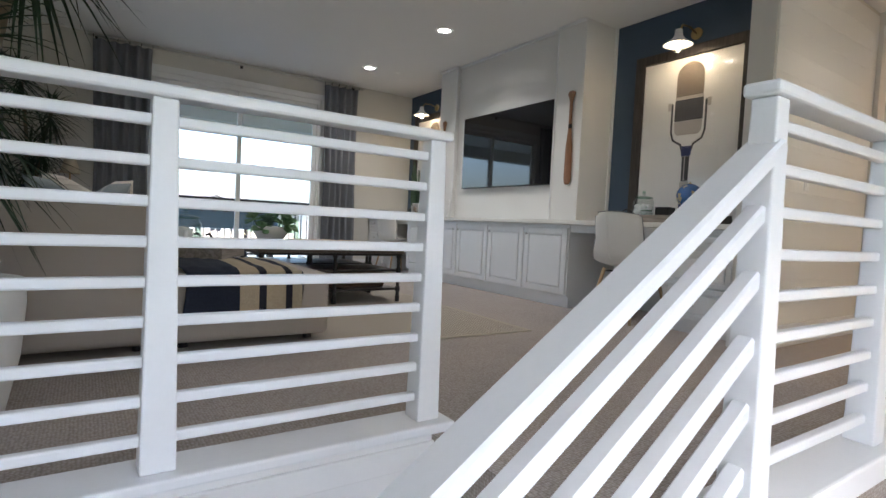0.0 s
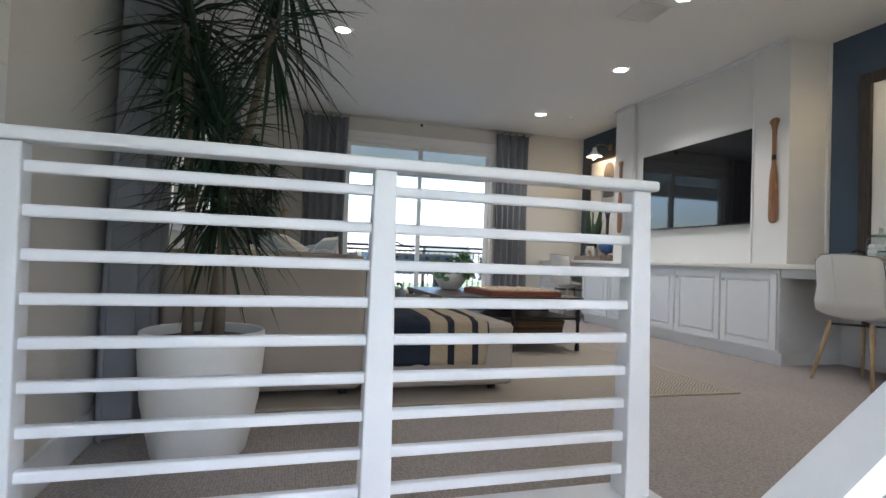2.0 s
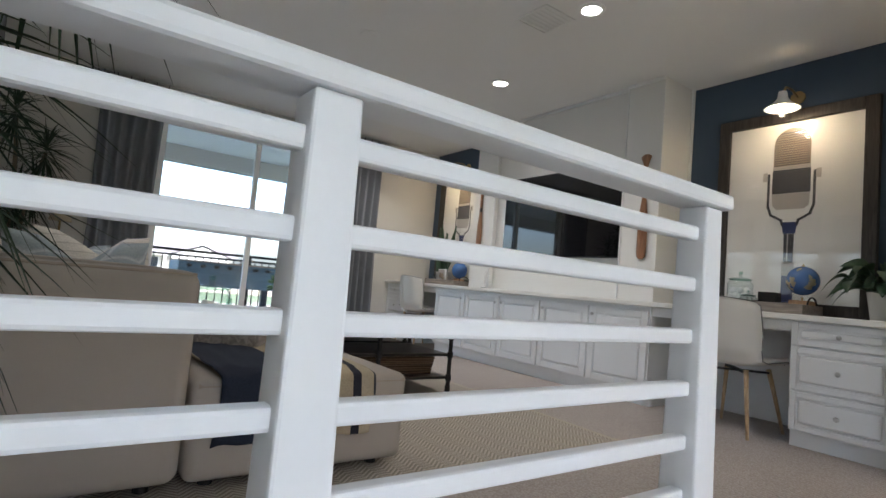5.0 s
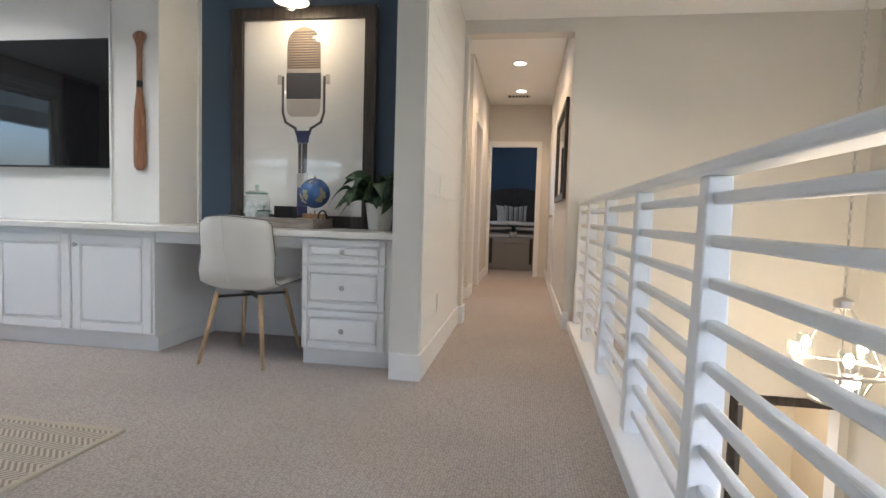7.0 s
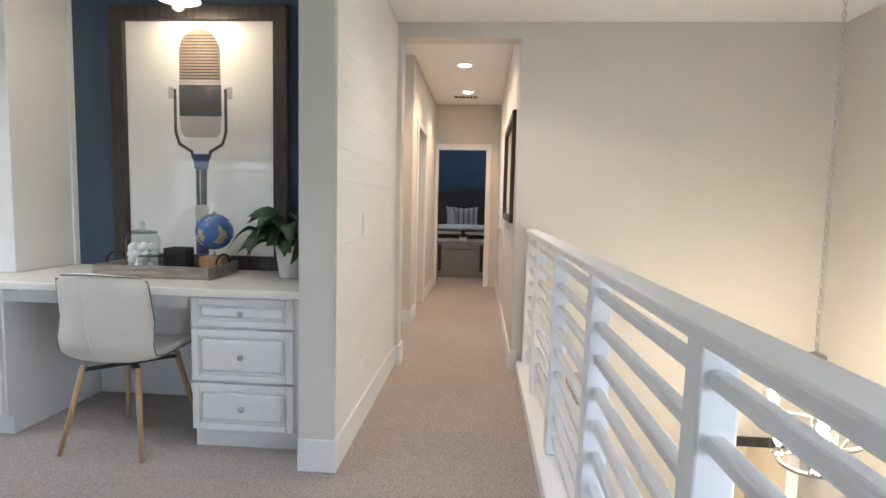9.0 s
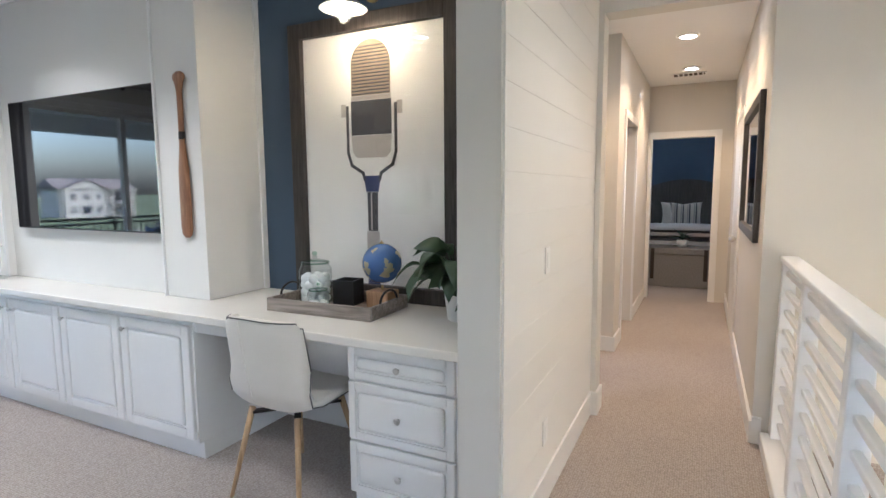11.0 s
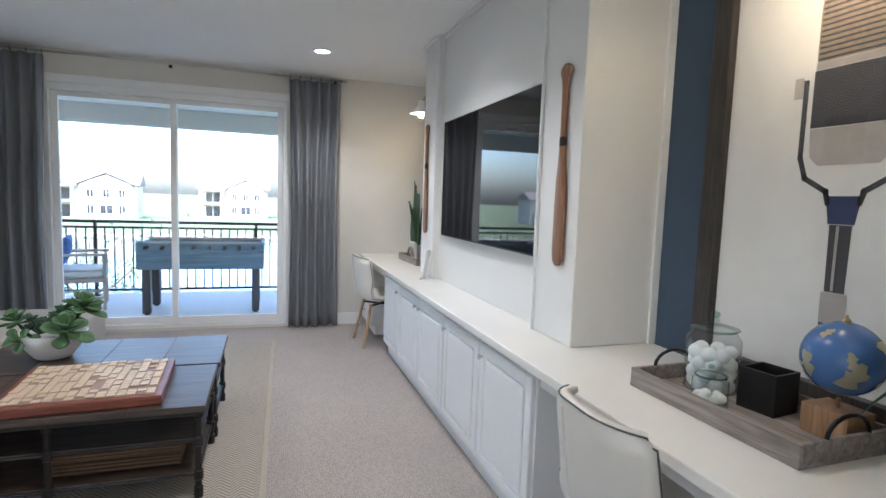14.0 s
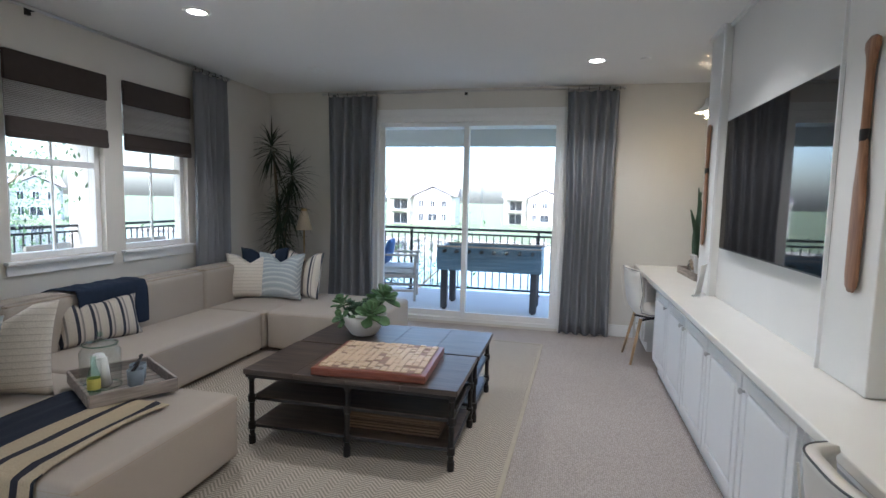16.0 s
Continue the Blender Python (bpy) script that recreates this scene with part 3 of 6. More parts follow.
for x0, x1, y in ((a + 0.042, mx + 0.03, YN + 0.065), (mx - 0.03, b - 0.042, YN + 0.02)):
    s = part("sash", join(box(x0, y, z0 + 0.042, x1, y + 0.035, z0 + 0.11), box(x0, y, z1 - 0.12, x1, y + 0.035, z1 - 0.072), box(x0, y, z0 + 0.111, x0 + 0.055, y + 0.035, z1 - 0.121), box(x1 - 0.055, y, z0 + 0.111, x1, y + 0.035, z1 - 0.121)), M_WHITE, sd)
    pane(x0 + 0.05, y + 0.014, z0 + 0.1, x1 - 0.05, y + 0.02, z1 - 0.115, s)


def window(name, y0, y1):
    w = tagged(new(name), "white vinyl hung window with a deep sill", kind="structure")
    x = XW - 0.11
    part("window_frame", join(box(x, y0, WZ0, x + 0.06, y0 + 0.045, WZ1), box(x, y1 - 0.045, WZ0, x + 0.06, y1, WZ1), box(x, y0 + 0.046, WZ0, x + 0.06, y1 - 0.046, WZ0 + 0.045), box(x, y0 + 0.046, WZ1 - 0.045, x + 0.06, y1 - 0.046, WZ1)), M_WHITE, w)
    part("meeting_rail", box(x + 0.005, y0 + 0.046, 1.655, x + 0.055, y1 - 0.046, 1.70), M_WHITE, w)
    part("muntin", join(box(x + 0.02, (y0 + y1) / 2 - 0.008, WZ0 + 0.046, x + 0.036, (y0 + y1) / 2 + 0.008, 1.654), box(x + 0.02, (y0 + y1) / 2 - 0.008, 1.701, x + 0.036, (y0 + y1) / 2 + 0.008, WZ1 - 0.046)), M_WHITE, w)
    part("window_sill", join(box(XW - 0.15, y0 - 0.05, WZ0 - 0.025, XW + 0.045, y1 + 0.05, WZ0 - 0.001, 0.005), box(XW + 0.001, y0 - 0.04, WZ0 - 0.10, XW + 0.018, y1 + 0.04, WZ0 - 0.026, 0.003)), M_WHITE, w)
    pane(x + 0.026, y0 + 0.04, WZ0 + 0.04, x + 0.03, y1 - 0.04, WZ1 - 0.04, w)


for i, (y0, y1) in enumerate(WINS):
    window(f"window_{i + 1}", y0, y1)
    sh = thing("roman_shade", "woven bamboo roman shade with dark bands, half lowered", "window shade", pose(XW + 0.012, y0 - 0.01, 0), "window shades")
    L = y1 - y0 + 0.02
    part("valance", box(0, 0, 2.20, 0.03, L, 2.40, 0.004), M_SHADEBAND, sh)
    part("weave", sheet(lambda u, v: (0.012 + 0.003 * math.sin(v * 25), u * L, 1.92 + 0.30 * v), 2, 24, 0.006), M_SHADE, sh)
    part("fold", join(box(0.002, 0, 1.85, 0.035, L, 1.965, 0.012, 3), box(0.0, 0.0, 1.82, 0.042, L, 1.868, 0.015, 3)), M_SHADEBAND, sh)


def curtain(name, length, label, m, folds=5, depth=0.05, z0=0.015, z1=2.66, group=""):
    """A pleated panel hanging along local x."""
    c = thing(name, label, "curtain", m, group)
    rnd = random.Random(int(length * 1000) + folds)
    ph = [rnd.uniform(-0.5, 0.5) for _ in range(folds + 2)]
    def f(u, v):
        k = u * folds
        w = math.sin(2 * math.pi * k + ph[int(k)] * 0.6 + 0.5 * math.sin(3 * v + ph[int(k)] * 4)) * depth * (0.75 + 0.35 * (1 - v))
        w += 0.012 * math.sin(9 * u + 5 * v) + 0.004 * math.sin(40 * u + 7 * v)
        squeeze = 0.9 + 0.1 * abs(v - 0.45) * 2
        return ((u - 0.5) * length * squeeze + 0.5 * length, w, z0 + v * (z1 - z0))
    part("panel", sheet(f, folds * 14, 22, 0.004), M_CURTAIN, c, smooth=True)
    for i in range(folds + 1):
        x = length * i / folds
        part("ring", moved(lathe([(0.017, -0.003), (0.021, 0), (0.017, 0.003)], 14, False), pose(x, 0, z1 + 0.025, 0, 90, 0)), M_BLACK, c)
    return c


CL = "grey-blue linen curtain hanging in soft folds from a metal rod"
curtain("curtain", 0.60, CL, pose(-0.93, YN - 0.10, 0), 5, group="curtains")
curtain("curtain", 0.53, CL, pose(1.86, YN - 0.10, 0), 5, group="curtains")
curtain("curtain", 0.50, CL, pose(XW + 0.10, 4.46, 0, 0, 0, 90), 5, group="curtains")
curtain("curtain", 0.62, CL, pose(XW + 0.10, 0.83, 0, 0, 0, 90), 5, group="curtains")


def rod(name, p0, p1, wall):
    r = thing(name, "slim dark nickel curtain rod under the ceiling", "curtain rod")
    part("pole", tube([p0, p1], 0.011, 10), M_NICKEL, r, smooth=True)
    p0, p1, wall = Vector(p0), Vector(p1), Vector(wall)
    for p in (p0, p1):
        part("finial", ball(p, 0.018, 10), M_NICKEL, r, smooth=True)
    for k in (0.03, 0.5, 0.97):
        q = p0.lerp(p1, k)
        part("bracket", join(tube([q, q + wall * 0.095], 0.006, 6), box(q.x + wall.x * 0.09 - 0.015, q.y + wall.y * 0.09 - 0.015, q.z - 0.025, q.x + wall.x * 0.09 + 0.015, q.y + wall.y * 0.09 + 0.015, q.z + 0.025)), M_BLACK, r)


rod("curtain_rod", (-1.0, YN - 0.10, 2.69), (2.44, YN - 0.10, 2.69), (0, 1, 0))
rod("curtain_rod", (XW + 0.10, 0.8, 2.69), (XW + 0.10, 5.0, 2.69), (-1, 0, 0))

# ---- ceiling fixtures ----


def can_light(x, y, zc, power, color=WARM):
    c = thing("recessed_light", "round white recessed ceiling light, lit", "ceiling light", pose(x, y, zc), "recessed lights")
    part("trim_ring", lathe([(0.062, -0.002), (0.066, -0.012), (0.088, -0.008), (0.092, -0.0005)], 28, False), M_WHITE, c, smooth=True)
    part("lens", lathe([(0.0635, -0.004), (0.05, -0.0045), (0.001, -0.0048)], 28), M_CAN, c)
    lamp("recessed_lamp", 'SPOT', pose(x, y, zc - 0.03), power, color, 0.06, spot=130)


for x, y in ((2.09, 3.15), (2.10, 4.92), (-0.68, 3.22)):
    can_light(x, y, ZC, 7)
can_light(3.2, -0.75, ZS, 3, (1.0, 0.80, 0.58))
can_light(1.65, 1.74, ZC, 5)
for x in (5.0, 5.95, 7.3):
    can_light(x, -0.33, ZH, 5, (1.0, 0.64, 0.34))
for x, y, r in ((0.73, 3.21, 0.09), (-0.61, 4.89, 0.10), (2.51, 4.92, 0.045), (-1.2, 5.0, 0.045)):
    s = thing("ceiling_speaker" if r > 0.06 else "fire_sprinkler", "flat round white ceiling cover", "ceiling speaker" if r > 0.06 else "sprinkler", pose(x, y, ZC))
    part("cover", lathe([(0.001, -0.010), (r * 0.8, -0.010), (r * 0.86, -0.006), (r, -0.006), (r, -0.0005)], 28), M_CEIL, s, smooth=False)


def vent(x, y, zc, w, d, material):
    v = thing("ceiling_vent", "slatted rectangular ceiling air vent", "air vent", pose(x, y, zc))
    part("frame", join(box(-w / 2, -d / 2, -0.008, w / 2, -d / 2 + 0.02, -0.0005), box(-w / 2, d / 2 - 0.02, -0.008, w / 2, d / 2, -0.0005), box(-w / 2, -d / 2 + 0.021, -0.008, -w / 2 + 0.02, d / 2 - 0.021, -0.0005), box(w / 2 - 0.02, -d / 2 + 0.021, -0.008, w / 2, d / 2 - 0.021, -0.0005)), M_CEIL, v)
    part("backing", box(-w / 2 + 0.02, -d / 2 + 0.02, -0.002, w / 2 - 0.02, d / 2 - 0.02, -0.0008), material, v)
    for i in range(6):
        y0 = -d / 2 + 0.03 + i * (d - 0.06) / 6
        part("slat", moved(box(-w / 2 + 0.021, -0.008, -0.001, w / 2 - 0.021, 0.008, 0.001), pose(0, y0 + 0.01, -0.006, 30)), M_CEIL, v)


vent(1.53, 2.05, ZC, 0.30, 0.30, M_CEIL)
vent(7.62, -0.30, ZH, 0.20, 0.36, M_SHADEBAND)

# ---- built-in desk and cabinets ----
ZT = 0.81
ct = tagged(obj("countertop", box(2.645, 0.262, ZT - 0.04, 3.379, YN - 0.001, ZT, 0.006), M_COUNTER), "long cream quartz countertop over cabinets and desks", "countertop")


def panel_front(name, y0, y1, z0, z1, x, parent, rail=0.055):
    """A raised-panel front standing at x, facing the room: slab, stiles, rails and field."""
    e = 0.0004
    d = part(name, box(x - 0.013, y0 + 0.001, z0 + 0.001, x, y1 - 0.001, z1 - 0.001), M_WHITE, parent)
    part("stile", box(x - 0.022, y0, z0, x - 0.0062, y0 + rail, z1, 0.004), M_WHITE, d)
    part("stile", box(x - 0.022, y1 - rail, z0, x - 0.0062, y1, z1, 0.004), M_WHITE, d)
    part("cross_rail", box(x - 0.022, y0 + rail + e, z0, x - 0.0062, y1 - rail - e, z0 + rail, 0.004), M_WHITE, d)
    part("cross_rail", box(x - 0.022, y0 + rail + e, z1 - rail, x - 0.0062, y1 - rail - e, z1, 0.004), M_WHITE, d)
    part("raised_panel", box(x - 0.024, y0 + rail + 0.010, z0 + rail + 0.010, x - 0.0062, y1 - rail - 0.010, z1 - rail - 0.010, 0.0165, 3), M_WHITE, d)
    return d


def knob(y, z, x):
    return moved(lathe([(0.006, 0), (0.005, 0.012), (0.013, 0.018), (0.015, 0.024), (0.010, 0.029), (0.001, 0.030)], 14), Matrix.Translation((x, y, z)) @ Matrix.Rotation(-math.pi / 2, 4, 'Y'))


CX = 2.70
edges = [1.83 + i * (4.74 - 1.83) / 5 for i in range(6)]
for i in range(5):
    y0, y1 = edges[i], edges[i + 1]
    c = thing("base_cabinet", "white raised-panel base cabinet with a nickel knob", "cabinet", group="base cabinets")
    part("body", join(box(CX, y0 + 0.0005, 0.10, 3.37, y1 - 0.0005, ZT - 0.041), box(CX + 0.03, y0 + 0.0005, 0.0, 3.37, y1 - 0.0005, 0.099)), M_WHITE, c)
    d = panel_front("door", y0 + 0.012, y1 - 0.012, 0.12, ZT - 0.075, CX - 0.0005, c)
    left = i in (0, 1, 2)
    part("knob", knob(y1 - 0.05 if left else y0 + 0.05, ZT - 0.14, CX - 0.02), M_NICKEL, d, "nickel knob", True)


def drawer_unit(y0, y1):
    c = thing("drawer_cabinet", "white three-drawer desk pedestal with nickel knobs", "drawer unit", group="desk drawer units")
    part("body", join(box(CX, y0, 0.10, 3.37, y1, ZT - 0.041), box(CX + 0.03, y0, 0, 3.37, y1, 0.099)), M_WHITE, c)
    for za, zb in ((0.62, 0.762), (0.35, 0.607), (0.105, 0.338)):
        d = panel_front("drawer", y0 + 0.05, y1 - 0.008, za, zb, CX - 0.0005, c, 0.035)
        part("knob", knob((y0 + y1) / 2 + 0.02, (za + zb) / 2, CX - 0.02), M_NICKEL, d, "nickel knob", True)


drawer_unit(0.285, 0.85)
drawer_unit(5.40, 5.93)
for y0, y1 in ((0.852, 1.828), (4.742, 5.398)):
    dk = thing("desk_apron", "white desk apron and back panel under the countertop", "desk panel")
    part("apron", box(CX + 0.01, y0, ZT - 0.11, CX + 0.03, y1, ZT - 0.041), M_WHITE, dk)
    part("back_panel", box(3.36, y0, 0, 3.378, y1, ZT - 0.042), M_WHITE, dk)
structure("filler", box(CX + 0.002, 0.262, 0, 3.37, 0.284, ZT - 0.041), M_WHITE)

# ---- screen, paddles, framed prints, sconces ----
tv = thing("television", "large black flat television on the white media wall", "television", pose(2.928, 3.10, 1.61))
part("bezel", box(0, -0.77, -0.432, 0.046, 0.77, 0.432, 0.004), M_BEZEL, tv)
part("screen", box(-0.003, -0.762, -0.422, -0.0005, 0.762, 0.424), M_SCREEN, tv, "glossy black screen")


def paddle(y):
    p = thing("oar", "brown varnished wooden oar with a dark band", "oar", pose(2.915, y, 1.165), "decorative oars")
    def ring(z, w, t):
        w = w * 1.35
        return [(t * math.sin(a) * 0.5, w * math.cos(a) * 0.5, z) for a in [2 * math.pi * k / 16 for k in range(16)]]
    prof = [(0, 0.03, 0.010), (0.02, 0.062, 0.014), (0.06, 0.072, 0.016), (0.25, 0.070, 0.018), (0.38, 0.064, 0.020), (0.46, 0.046, 0.024), (0.52, 0.032, 0.027), (0.60, 0.028, 0.027), (0.80, 0.029, 0.027), (0.845, 0.048, 0.026), (0.875, 0.074, 0.024), (0.895, 0.070, 0.022), (0.91, 0.03, 0.012)]
    bm = bmesh.new()
    rings = [[bm.verts.new(v) for v in ring(*q)] for q in prof]
    for a, b in zip(rings, rings[1:]):
        for k in range(16):
            bm.faces.new((a[k], a[(k + 1) % 16], b[(k + 1) % 16], b[k]))
    bm.faces.new(rings[0][::-1]); bm.faces.new(rings[-1])
    part("shaft", bm, M_PADDLE, p, smooth=True)
    part("band", moved(lathe([(0.0152, 0), (0.0152, 0.042)], 16), Matrix.Translation((0, 0, 0.545)) @ Matrix.Diagonal((1, 1.35, 1, 1))), M_BLACK, p, "black wrapped band")


paddle(2.10)
paddle(4.29)


def mic_print(y0, y1, z0, z1):
    """A framed print of an old ribbon microphone, leaning flat on the wall."""
    g = thing("framed_print", "large dark-framed print of a vintage microphone behind glass", "framed print", pose(3.375, (y0 + y1) / 2, z0), "framed prints")
    w, h, fb = (y1 - y0) / 2, z1 - z0, 0.085
    part("frame", join(box(-0.05, -w, 0, 0, -w + fb, h, 0.004), box(-0.05, w - fb, 0, 0, w, h, 0.004), box(-0.05, -w + fb + 0.0005, 0, 0, w - fb - 0.0005, fb, 0.004), box(-0.05, -w + fb + 0.0005, h - fb, 0, w - fb - 0.0005, h, 0.004)), M_FRAMEWOOD, g)
    part("paper", box(-0.016, -w + fb, fb, -0.004, w - fb, h - fb), M_MATTE, g, "off-white print paper")
    s = h / 1.57
    X = -0.0165
    def flat(pts):
        bm = bmesh.new()
        f = bm.faces.new([bm.verts.new((X, -y * s, (z - 0.03) * s)) for y, z in pts])
        r = bmesh.ops.extrude_face_region(bm, geom=[f])
        for v in r["geom"]:
            if isinstance(v, bmesh.types.BMVert):
                v.co.x -= 0.001
        return bm
    def roundtop(r, za, zb, flatten=1.0):
        n = 14
        return [(-r, za), (r, za)] + [(r * math.cos(math.pi * k / n), zb + r * flatten * math.sin(math.pi * k / n)) for k in range(n + 1)]
    part("grille", flat(roundtop(0.128, 1.17, 1.34)), M_INKTAN, g)
    for k in range(15):
        z = 1.175 + k * 0.018
        hw = 0.122 if z < 1.34 else math.sqrt(max(0.0001, 0.122 ** 2 - (z - 1.34) ** 2))
        part("grille_line", moved(flat([(-hw, z), (hw, z), (hw, z + 0.007), (-hw, z + 0.007)]), Matrix.Translation((-0.0012, 0, 0))), M_INK, g)
    part("band", flat([(-0.13, 1.145), (0.13, 1.145), (0.13, 1.168), (-0.13, 1.168)]), M_INKGREY, g)
    part("body", flat([(-0.132, 0.955), (0.132, 0.955), (0.132, 1.143), (-0.132, 1.143)]), M_INK, g)
    part("lower_body", flat([(-0.125, 0.86), (-0.095, 0.83), (0.095, 0.83), (0.125, 0.86), (0.132, 0.952), (-0.132, 0.952)]), M_INKGREY, g)
    yk = [(-0.158, 1.11), (-0.158, 0.86), (-0.135, 0.79), (-0.06, 0.745), (-0.05, 0.71)]
    def ribbon(pts, wd):
        bms = []
        for (a0, b0), (a1, b1) in zip(pts, pts[1:]):
            d = Vector((a1 - a0, b1 - b0)).normalized() * wd / 2
            n = Vector((-d.y, d.x))
            bms.append(flat([(a0 - d.x + n.x, b0 - d.y + n.y), (a1 + d.x + n.x, b1 + d.y + n.y), (a1 + d.x - n.x, b1 + d.y - n.y), (a0 - d.x - n.x, b0 - d.y - n.y)]))
        return join(*bms)
    part("yoke", join(ribbon(yk, 0.018), ribbon([(-y, z) for y, z in yk], 0.018)), M_INK, g)
    part("screw", join(flat([(-0.20, 1.06), (-0.168, 1.06), (-0.168, 1.13), (-0.20, 1.13)]), flat([(0.168, 1.06), (0.20, 1.06), (0.20, 1.13), (0.168, 1.13)])), M_INKGREY, g)
    part("collar", flat([(-0.042, 0.64), (0.042, 0.64), (0.055, 0.73), (-0.055, 0.73)]), M_INKBLUE, g)
    part("stand", flat([(-0.032, 0.42), (0.032, 0.42), (0.035, 0.638), (-0.035, 0.638)]), M_INK, g)
    part("stand_shine", moved(flat([(-0.012, 0.425), (-0.003, 0.425), (-0.003, 0.635), (-0.012, 0.635)]), Matrix.Translation((-0.0012, 0, 0))), M_INKGREY, g)
    part("joint", flat([(-0.042, 0.32), (0.042, 0.32), (0.042, 0.418), (-0.042, 0.418)]), M_INKGREY, g)
    part("base", flat([(-0.04, 0.10), (0.04, 0.10), (0.04, 0.318), (-0.04, 0.318)]), M_INKBLUE, g)
    p = part("glazing", box(-0.022, -w + fb - 0.002, fb - 0.002, -0.0195, w - fb + 0.002, h - fb + 0.002), M_GLASS, g, "clear picture glass")
    p.visible_shadow = False


mic_print(0.605, 1.69, ZT + 0.001, 2.365)
mic_print(4.66, 5.76, ZT + 0.001, 2.385)


def sconce(y):
    s = thing("wall_sconce", "brass picture sconce with a white cone shade, lit", "wall lamp", pose(3.379, y, 2.47), "wall sconces")
    part("backplate", moved(lathe([(0.05, 0), (0.05, 0.012), (0.02, 0.02)], 20), pose(0, 0, 0, 0, -90, 0)), M_BRASS, s, smooth=False)
    part("arm", tube([(-0.015, 0, 0), (-0.12, 0, 0.03), (-0.22, 0, 0.02), (-0.27, 0, -0.05)], 0.008, 8), M_BRASS, s, smooth=True)
    part("shade", moved(lathe([(0.028, 0.0), (0.034, -0.05), (0.06, -0.085), (0.115, -0.125), (0.119, -0.128), (0.113, -0.13), (0.055, -0.09), (0.028, -0.055)], 28, False), pose(-0.27, 0, -0.03)), M_WHITE, s, smooth=True)
    part("bulb", ball((-0.27, 0, -0.155), 0.03, 14, 1.3), M_BULB, s, "glowing bulb", True)
    part("bulb_glass", moved(lathe([(0.03, -0.10), (0.045, -0.15), (0.04, -0.20), (0.015, -0.222)], 18, False), pose(-0.27, 0, 0)), M_JAR, s, smooth=True).visible_shadow = False
    lamp("sconce_lamp", 'POINT', pose(3.379 - 0.27, y, 2.47 - 0.235), 0.22, (1, 0.74, 0.45), 0.03)


sconce(1.13)
sconce(5.21)


# ---- desk things ----
def desk_tray(m, label):
    t = thing("wooden_tray", label, "tray", m)
    L, W = 0.63, 0.36
    part("base", box(-W / 2, -L / 2, 0.001, W / 2, L / 2, 0.014), M_GREYWOOD, t)
    for x0, y0, x1, y1 in ((-W / 2, -L / 2, -W / 2 + 0.014, L / 2), (W / 2 - 0.014, -L / 2, W / 2, L / 2), (-W / 2 + 0.0145, -L / 2, W / 2 - 0.0145, -L / 2 + 0.014), (-W / 2 + 0.0145, L / 2 - 0.014, W / 2 - 0.0145, L / 2)):
        part("side", box(x0, y0, 0.0145, x1, y1, 0.068, 0.003), M_GREYWOOD, t)
    for sgn in (-1, 1):
        y = sgn * (L / 2 - 0.007)
        part("handle", tube([(0.08 * math.cos(a), y, 0.066 + 0.055 * math.sin(a)) for a in [math.pi * k / 10 for k in range(11)]], 0.006, 8), M_BLACK, t, "black metal handle", True)


def glass_jar(m, r, h, label, fill=None, cat="jar"):
    j = thing("glass_jar", label, cat, m)
    part("body", lathe([(r * 0.9, 0.001), (r, 0.015), (r, h * 0.72), (r * 0.82, h * 0.80), (r * 0.78, h * 0.84)], 24, False), M_JAR, j, smooth=True).visible_shadow = False
    part("lid", lathe([(r * 0.86, h * 0.84), (r * 0.86, h * 0.87), (r * 0.5, h * 0.91), (r * 0.14, h * 0.93), (r * 0.12, h * 0.95), (r * 0.2, h * 0.975), (r * 0.12, h), (0.001, h)], 24, False), M_JAR, j, "glass lid with a ball knob", True).visible_shadow = False
    for q, z in ((0.80, 0.84), (0.88, 0.86), (0.98, 0.02)):
        part("rim", tube([(r * q * math.cos(2 * math.pi * k / 28), r * q * math.sin(2 * math.pi * k / 28), h * z) for k in range(29)], 0.0028, 6), M_GREENJAR, j, "thick glass rim", True).visible_shadow = False
    part("knob", ball((0, 0, h + 0.012), r * 0.17, 14, 0.85), M_GREENJAR, j, smooth=True).visible_shadow = False
    if fill:
        rnd = random.Random(fill)
        n = 0
        for lv in range(int(h * 0.62 / 0.036)):
            for k in range(6):
                a = k * 1.047 + lv * 0.5 + rnd.uniform(-0.2, 0.2)
                part("cotton_ball", ball((0.62 * r * math.cos(a), 0.62 * r * math.sin(a), 0.022 + lv * 0.036), 0.0215 * r / 0.07, 8), M_COTTON, j, smooth=True)
    return j


desk_tray(pose(3.07, 1.185, ZT, 0, 0, 1), "weathered grey wooden tray with iron handles on the desk")
glass_jar(pose(3.12, 1.37, ZT + 0.0145), 0.088, 0.25, "glass apothecary jar full of white cotton balls", 3)
glass_jar(pose(3.00, 1.255, ZT + 0.0145), 0.055, 0.11, "small glass clip jar with cotton balls", 5)
pc = thing("pen_cup", "square dark grey metal pencil cup", "pencil cup", pose(3.15, 1.175, ZT + 0.0145, 0, 0, 8))
part("cup", join(box(-0.06, -0.06, 0, 0.06, 0.06, 0.006), box(-0.06, -0.06, 0.0065, -0.052, 0.06, 0.13), box(0.052, -0.06, 0.0065, 0.06, 0.06, 0.13), box(-0.0515, -0.06, 0.0065, 0.0515, -0.052, 0.13), box(-0.0515, 0.052, 0.0065, 0.0515, 0.06, 0.13)), M_BLACK, pc)
gl = thing("desk_globe", "blue desk globe on a wooden block", "globe", pose(3.165, 0.97, ZT + 0.0145))
part("block", box(-0.055, -0.065, 0, 0.055, 0.065, 0.085, 0.003), M_BLOCK, gl)
part("pin", tube([(0, 0, 0.085), (0.0, 0, 0.11)], 0.006, 8), M_BRASS, gl)
